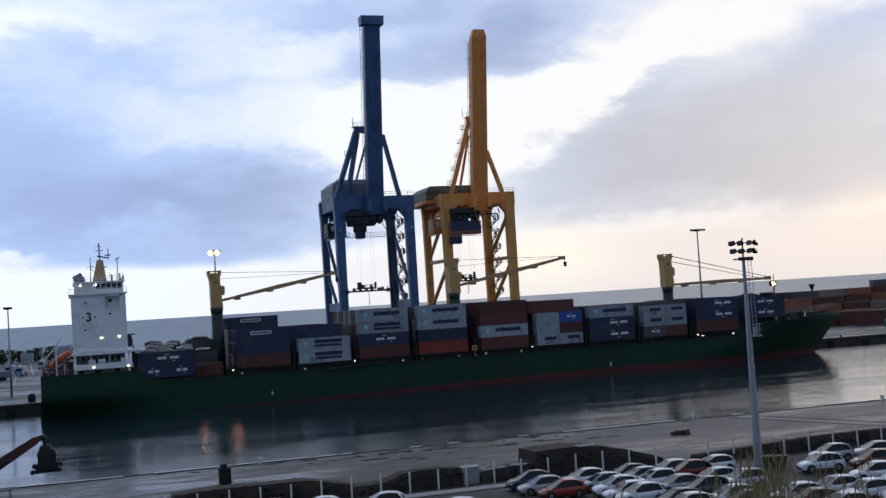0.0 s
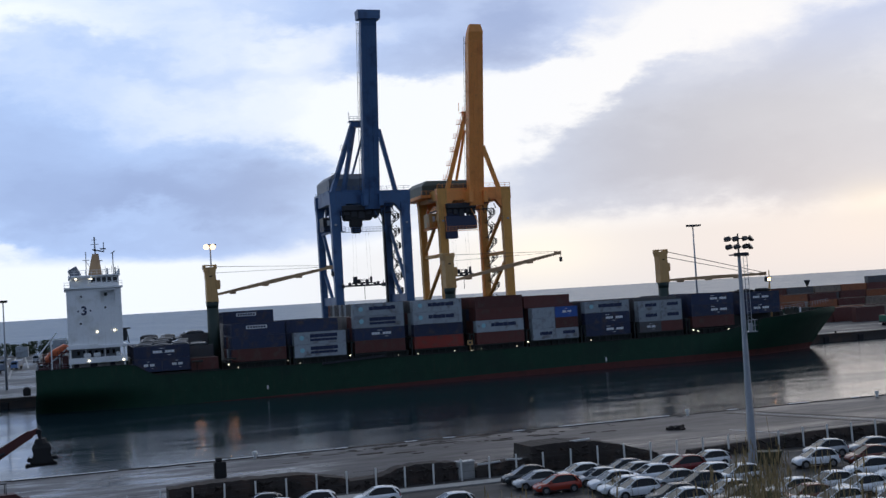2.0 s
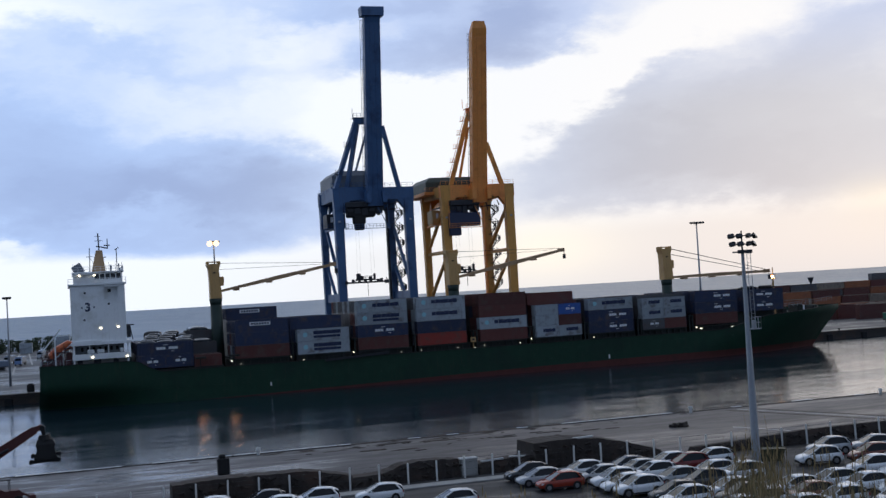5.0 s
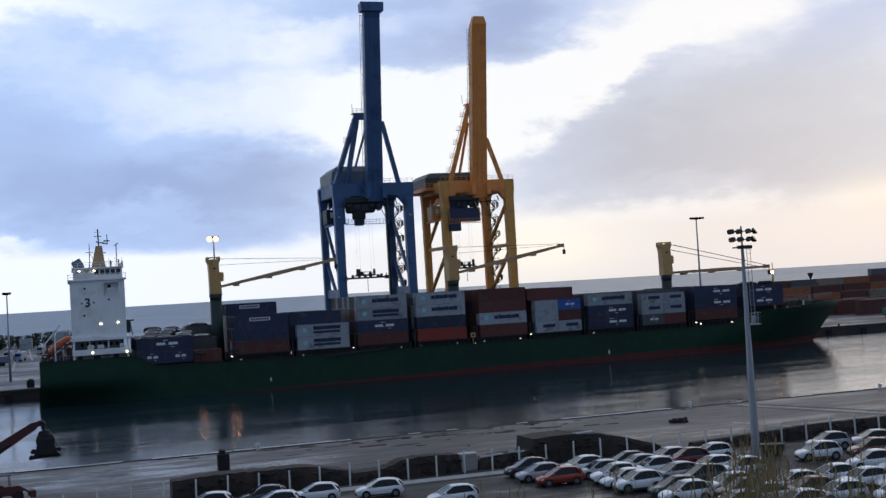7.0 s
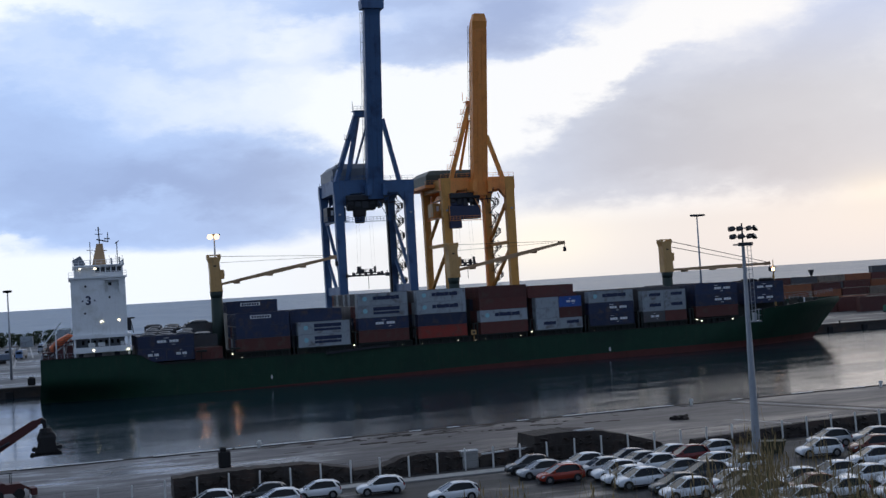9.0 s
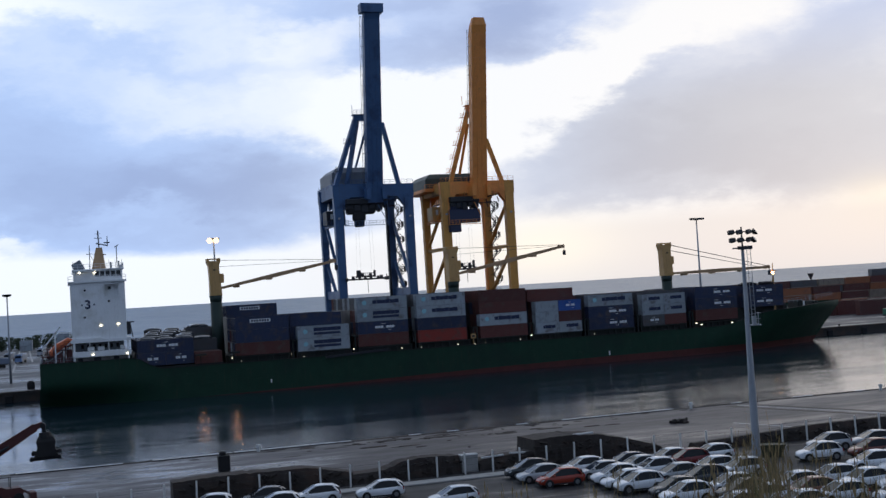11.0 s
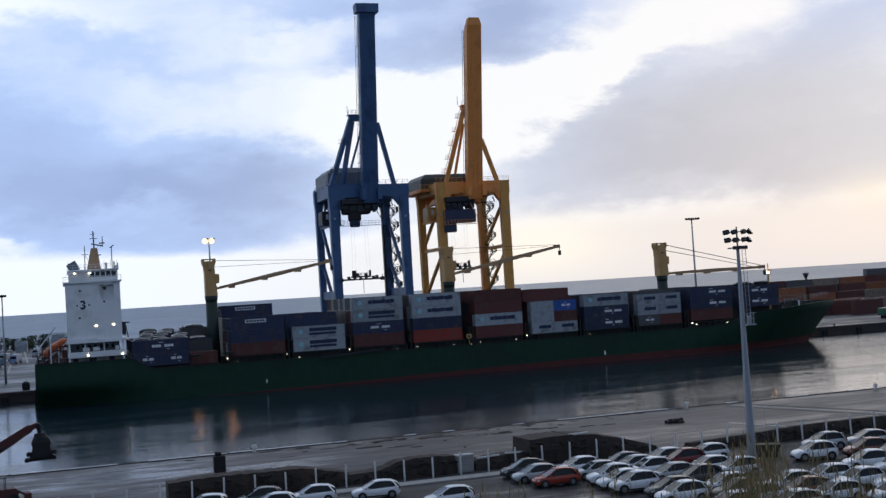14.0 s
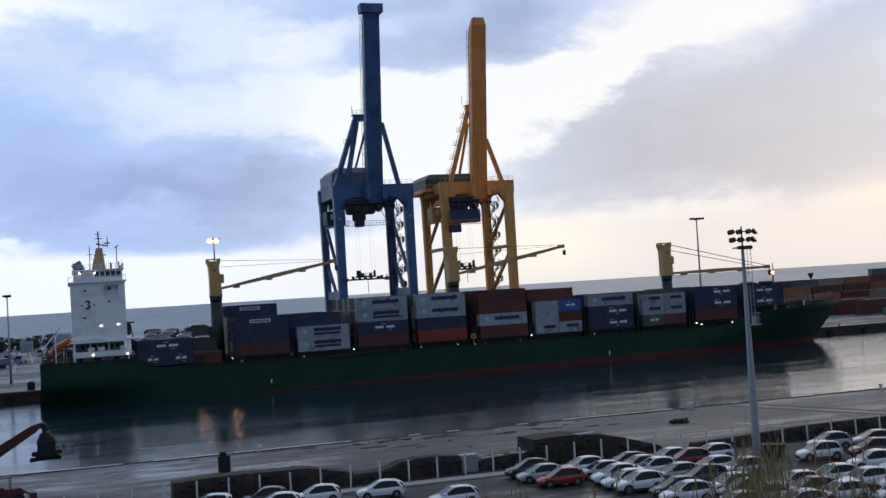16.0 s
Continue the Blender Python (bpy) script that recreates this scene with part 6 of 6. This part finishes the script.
def make_apron_dirt():
    """Dark sodden patches of spilt scrap along the edge, and worn rail strips let into the slab."""
    rng = random.Random(17)
    bm = B()
    for i in range(75):
        x, y = rng.gauss(45, 10), 147.6 - abs(rng.gauss(0, 4.5))
        long_, wide = rng.uniform(0.2, 0.8) if rng.random() < 0.6 else rng.uniform(0.8, 2.4), rng.uniform(0.15, 0.6)
        n, rise = 11, rng.uniform(-0.012, 0.06)
        rim = [(x + long_ * math.cos(6.283 * j / n) * rng.uniform(0.35, 1.2), y + wide * math.sin(6.283 * j / n) * rng.uniform(0.35, 1.3)) for j in range(n)]
        loft(bm, [[(a, b, NEAR_Z - 0.03) for a, b in rim], [(x + (a - x) * 0.8, y + (b - y) * 0.8, NEAR_Z + rise) for a, b in rim]])
    tagged(part("spilt_scrap", bm, M_SCRAP), "dark sodden scraps strewn along the quay edge", "debris", kind="stuff")
    for (xa, ya), (xb, yb_), wide, mat in (((86.0, 146.0), (95.5, 118.0), 0.55, M_QUAYFACE), ((87.6, 146.0), (97.3, 118.0), 0.16, M_COPING), ((89.4, 146.0), (99.0, 118.0), 0.6, M_QUAYFACE), ((76.9, 129.5), (82.5, 114.5), 0.2, M_COPING)):
        bm = B()
        beam(bm, (xa, ya, NEAR_Z - 0.014), (xb, yb_, NEAR_Z - 0.014), wide, 0.03)
        o = part("rail_strip", bm, mat)
        tagged(o, "worn crane rail strip let into the wet apron", "rail strip", "rail strips in the apron")


# ---- parked cars ----
CAR_PAINT = {"w": (0.76, 0.78, 0.80), "s": (0.42, 0.44, 0.46), "g": (0.045, 0.05, 0.055), "o": (0.30, 0.038, 0.020), "r": (0.15, 0.014, 0.015), "b": (0.04, 0.06, 0.10), "l": (0.50, 0.58, 0.66),
             "m": (0.17, 0.05, 0.035)}
CAR_WORDS = {"w": "white", "s": "silver grey", "g": "dark grey", "o": "orange-red", "r": "dark red", "b": "dark blue", "l": "pale blue-grey", "m": "maroon"}


def car_model(tall):
    """A hatchback or crossover, nose along +x, wheels on z = 0."""
    k = 1.1 if tall else 1.0
    car = thing("car", "white hatchback parked on wet asphalt", "car", group="parked cars")
    bm = B()
    # body sections: x, half-width, floor, waist
    secs = [(-2.07, 0.60, 0.46, 0.74), (-2.02, 0.74, 0.34, 0.90), (-1.78, 0.83, 0.27, 0.98), (-1.2, 0.88, 0.22, 0.96), (0.0, 0.885, 0.20, 0.92), (0.8, 0.885, 0.20, 0.91),
            (1.2, 0.87, 0.22, 0.89), (1.62, 0.83, 0.25, 0.83), (1.92, 0.73, 0.28, 0.74), (2.07, 0.57, 0.34, 0.64), (2.12, 0.44, 0.42, 0.56)]
    rings = []
    for x, w, f, h in secs:
        f, h = f * k, h * k
        mid = f + (h - f) * 0.62
        half = [(w * 0.9, f), (w * 0.99, f + 0.1), (w, mid), (w * 0.965, h - 0.04), (w * 0.9, h), (w * 0.45, h + 0.012)]
        rings.append([(x, y, z) for y, z in half] + [(x, -y, z) for y, z in reversed(half)])
    loft(bm, rings)
    part("body", bm, M_CAR, car, smooth=True)
    bm = B()
    cabin = [(-2.0, 0.70, 0.96, 0.66), (-1.76, 0.76, 1.30, 0.61), (-1.35, 0.79, 1.45, 0.59), (-0.5, 0.81, 1.51, 0.60), (0.12, 0.81, 1.46, 0.59), (0.6, 0.80, 1.20, 0.65), (1.2, 0.76, 0.89, 0.72)]
    rings = []
    for x, w, top, wt_ in cabin:
        rings.append([(x, -w, 0.86 * k), (x, w, 0.86 * k), (x, wt_, top * k), (x, -wt_, top * k)])
    loft(bm, rings)
    part("window", bm, M_CARGLASS, car)
    bm = B()
    rings = []
    for x, w, z in ((-1.92, 0.57, 1.25), (-1.7, 0.61, 1.37), (-1.3, 0.625, 1.49), (-0.7, 0.63, 1.55), (-0.2, 0.62, 1.545), (0.16, 0.59, 1.48)):
        rings.append([(x, -w, (z - 0.06) * k), (x, w, (z - 0.06) * k), (x, w * 0.96, (z - 0.02) * k), (x, w * 0.6, z * k), (x, -w * 0.6, z * k), (x, -w * 0.96, (z - 0.02) * k)])
    loft(bm, rings)
    part("roof", bm, M_CAR, car, smooth=True)
    for s_ in (-1, 1):
        for p, q, w, h in (((0.14, 0.61, 1.46), (1.18, 0.785, 0.89), 0.075, 0.06), ((-1.42, 0.62, 1.43), (-1.80, 0.80, 0.95), 0.36, 0.06)):
            bm = B()
            beam(bm, (p[0], p[1] * s_, p[2] * k), (q[0], q[1] * s_, q[2] * k), w, h)
            part("pillar", bm, M_CAR, car)
    for x in (-1.27, 1.27):
        for s_ in (-1, 1):
            bm = B()
            r = 0.335 * k
            rod(bm, (x, 0.70 * s_, r), (x, 0.885 * s_, r), r, r * 0.95, 16)
            wheel = part("wheel", bm, M_TYRE, car)
            bm = B()
            rod(bm, (x, 0.86 * s_, r), (x, 0.893 * s_, r), r * 0.64, r * 0.58, 12)
            part("rim", bm, M_RIM, wheel)
    for s_ in (-1, 1):
        bm = B()
        loft(bm, [[(1.70, 0.50 * s_, 0.62 * k), (1.70, 0.80 * s_, 0.66 * k), (1.70, 0.80 * s_, 0.76 * k), (1.70, 0.5 * s_, 0.74 * k)],
                  [(2.05, 0.44 * s_, 0.52 * k), (1.93, 0.73 * s_, 0.56 * k), (1.93, 0.72 * s_, 0.665 * k), (2.04, 0.44 * s_, 0.62 * k)]])
        part("headlight", bm, M_LENS, car)
        bm = B()
        box(bm, -2.0, -1.9, *sorted((0.52 * s_, 0.80 * s_)), 0.70 * k, 0.93 * k)
        part("tail_light", bm, M_TAIL, car)
        bm = B()
        box(bm, 0.72, 0.9, *sorted((0.85 * s_, 1.02 * s_)), 0.95 * k, 1.08 * k, bevel=0.03)
        part("mirror", bm, M_CAR, car)
    bm = B()
    box(bm, 1.95, 2.14, -0.52, 0.52, 0.27 * k, 0.47 * k, bevel=0.03)
    part("grille", bm, M_BLACK, car)
    bm = B()
    box(bm, -2.09, -1.9, -0.62, 0.62, 0.30 * k, 0.50 * k, bevel=0.03)
    part("rear_bumper", bm, M_BLACK, car)
    for s_ in (-1, 1):
        bm = B()
        box(bm, -0.9, 0.9, *sorted((0.80 * s_, 0.889 * s_)), 0.25 * k, 0.36 * k)
        for x in (-1.27, 1.27):
            rod(bm, (x, 0.6 * s_, 0.34 * k), (x, 0.882 * s_, 0.34 * k), 0.385 * k, n=16)
        part("wheel_arch_trim", bm, M_BLACK, car)
    return car


# parked cars: paint (a capital for a tall car), x, y
PARKED = """G 41.2 107.6, s 41.2 104.6, o 41.9 101.3, w 46.3 106.2, s 46.5 102.6, W 46.4 99.2, w 46.2 96.7, W 46.3 94.2, b 50.8 105.9, s 50.8 103.4, W 50.9 100.3, w 55.3 105.7, R 56.0 103.2,
w 60.0 105.5, s 51.4 97.0, w 56.0 98.4, G 52.2 93.6, g 47.7 90.4, W 47.0 87.2, W 57.1 95.2, W 67.8 98.8, S 72.3 103.6, s 77.0 102.9, M 72.6 97.3, W 68.0 91.2, w 61.3 87.6, w 56.9 86.7, m 56.1 83.5,
w 62.2 84.6, w 57.0 80.6, w 60.6 78.0, w 52.3 89.2, g 51.6 86.2, w 52.2 79.2, w 51.6 83.3, w 48.2 81.5, g 73.3 94.3, w 69.1 88.2, w 64.0 81.8,
w 26.0 105.6, w 30.6 98.2, g 15.9 108.8, w 20.4 106.9, w 16.4 104.9, w 10.9 108.2"""


def park_cars():
    models = [car_model(False), car_model(True)]
    used = [False, False]
    rng = random.Random(14)
    for entry in PARKED.split(","):
        letter, x, y = entry.split()
        tall, paint = letter.isupper(), letter.lower()
        turn = (167 if float(x) > 63 else 175) + rng.uniform(-3, 3)
        m = pose(float(x), float(y), NEAR_Z + 0.02, 0, 0, turn)
        if used[tall]:
            car = copy_thing(models[tall], m)
        else:
            car, used[tall] = models[tall], True
            car.matrix_basis = m @ Matrix.Diagonal((1.05, 1.05, 1.05, 1))
        kind = "crossover" if tall else "hatchback"
        tagged(car, f"{CAR_WORDS[paint]} {kind} parked on the wet asphalt")
        for o in car.children:
            o.color = (*CAR_PAINT[paint], 1)


# ---- tall grass on the hillside before the camera ----


def make_grass():
    rng = random.Random(21)
    fx, fy = math.sin(radians(17.7)), math.cos(radians(17.7))
    for name, mat, count, label in (("dry_grass", M_STRAW, 980, "tall dry straw-coloured grass on the hillside"), ("green_grass", M_BLADE, 520, "tall green grass blades on the hillside")):
        bm = B()
        for i in range(count):
            d = rng.uniform(5.5, 10.5)
            r = rng.random()
            if r < 0.42:
                u_ = rng.gauss(0.247, 0.013) if rng.random() < 0.6 else rng.gauss(0.30, 0.06)
            elif r < 0.80:
                u_ = rng.uniform(0.10, 0.40)
            elif r < 0.92:
                u_ = rng.gauss(0.035, 0.02)
            else:
                u_ = rng.uniform(-0.42, 0.1)
            top = 0.150 + 0.06 * rng.random() ** 0.6
            if 0.225 < u_ < 0.275 and mat is M_STRAW:
                top -= rng.random() ** 2 * 0.045
            elif 0.20 < u_ < 0.32:
                top -= rng.random() ** 2 * 0.028
            if u_ < 0.1:
                top += 0.012
            if u_ < -0.02:
                top += 0.02
            x, y = d * (fx + u_ * fy), d * (fy - u_ * fx)
            z1 = EYE[2] - top * d
            z0 = 18.9 - 0.19 * y - 0.6
            lean = Vector((rng.gauss(0, 0.26), rng.gauss(0, 0.2), 0))
            w = rng.uniform(0.002, 0.005)
            side = Vector((fy, -fx, 0)) * w
            last = None
            for j in range(6):
                f = j / 5
                c_ = Vector((x, y, z0 + (z1 - z0) * f)) + lean * (f * f - 1) * 1.0
                k = 1 - 0.85 * f
                pair = (bm.verts.new(c_ - side * k), bm.verts.new(c_ + side * k))
                if last:
                    bm.faces.new((last[0], last[1], pair[1], pair[0]))
                last = pair
            if mat is M_STRAW and rng.random() < 0.25:
                tip = Vector((x, y, z1))
                for j in range(5):
                    c_ = tip - Vector((0, 0, 0.03 * j)) + Vector((rng.gauss(0, 0.012), rng.gauss(0, 0.012), 0))
                    bm.faces.new([bm.verts.new(c_ + o) for o in (-side * 1.3, Vector((0, 0, -0.035)), side * 1.3, Vector((0, 0, 0.035)))])
        for v in bm.verts:
            v.co -= GRASS_FOOT
        o = tagged(part(name, bm, mat), label, "grass", kind="stuff")
        o.location = GRASS_FOOT
        GRASS.append(o)


GRASS, GRASS_FOOT = [], Vector((3.8, 6.6, 17.0))

make_fence()
for x0, x1, tops, depth, seed in ((8.3, 25.6, (2.0, 2.2, 2.15, 2.1, 1.2), 4, 1), (24.8, 36.6, (0.9, 1.0, 1.05, 1.75, 1.95, 1.9, 1.75), 3.5, 2), (38.6, 45.2, (1.0, 1.25, 1.3, 1.5), 3.5, 3),
                                  (44.6, 59.0, (2.6, 2.75, 2.5, 1.7, 0.6), 6, 4), (61.6, 104.0, (0.85, 1.1, 1.45, 1.5, 1.5, 1.55, 1.6), 2.2, 5)):
    make_heap(x0, x1, tops, depth, seed, "dark brown bank of scrap and timber behind the fence", 1.0 if x0 < 60 else 0.9)
make_flood_mast(62.87, 101.9)
make_handler()
make_apron_things()
make_fence_clutter()
make_apron_dirt()
park_cars()
make_grass()


def motions():
    """Only the grass stirs: it leans a little with the wind."""
    sway = [(0.0, 0.35), (0.5, 0.45), (1.0, 0.30), (1.5, 0.55), (2.5, 0.42), (3.5, 0.45), (4.5, 0.1), (6.5, -0.35), (7.5, -0.2), (8.5, -0.75), (9.0, -0.45), (10.2, -0.1), (11.5, 0.15), (12.5, -0.25),
            (13.5, -0.22), (14.0, 0.28), (14.5, -0.1), (15.0, -0.30), (15.5, 0.0), (16.0, -0.12)]
    along = Vector((math.sin(radians(17.7)), math.cos(radians(17.7)), 0))
    for i, tuft in enumerate(GRASS):
        walk(tuft, [(t, Matrix.Translation(GRASS_FOOT) @ Matrix.Rotation(radians(lean * (1.0 - 0.3 * i)), 4, along)) for t, lean in sway])


motions()
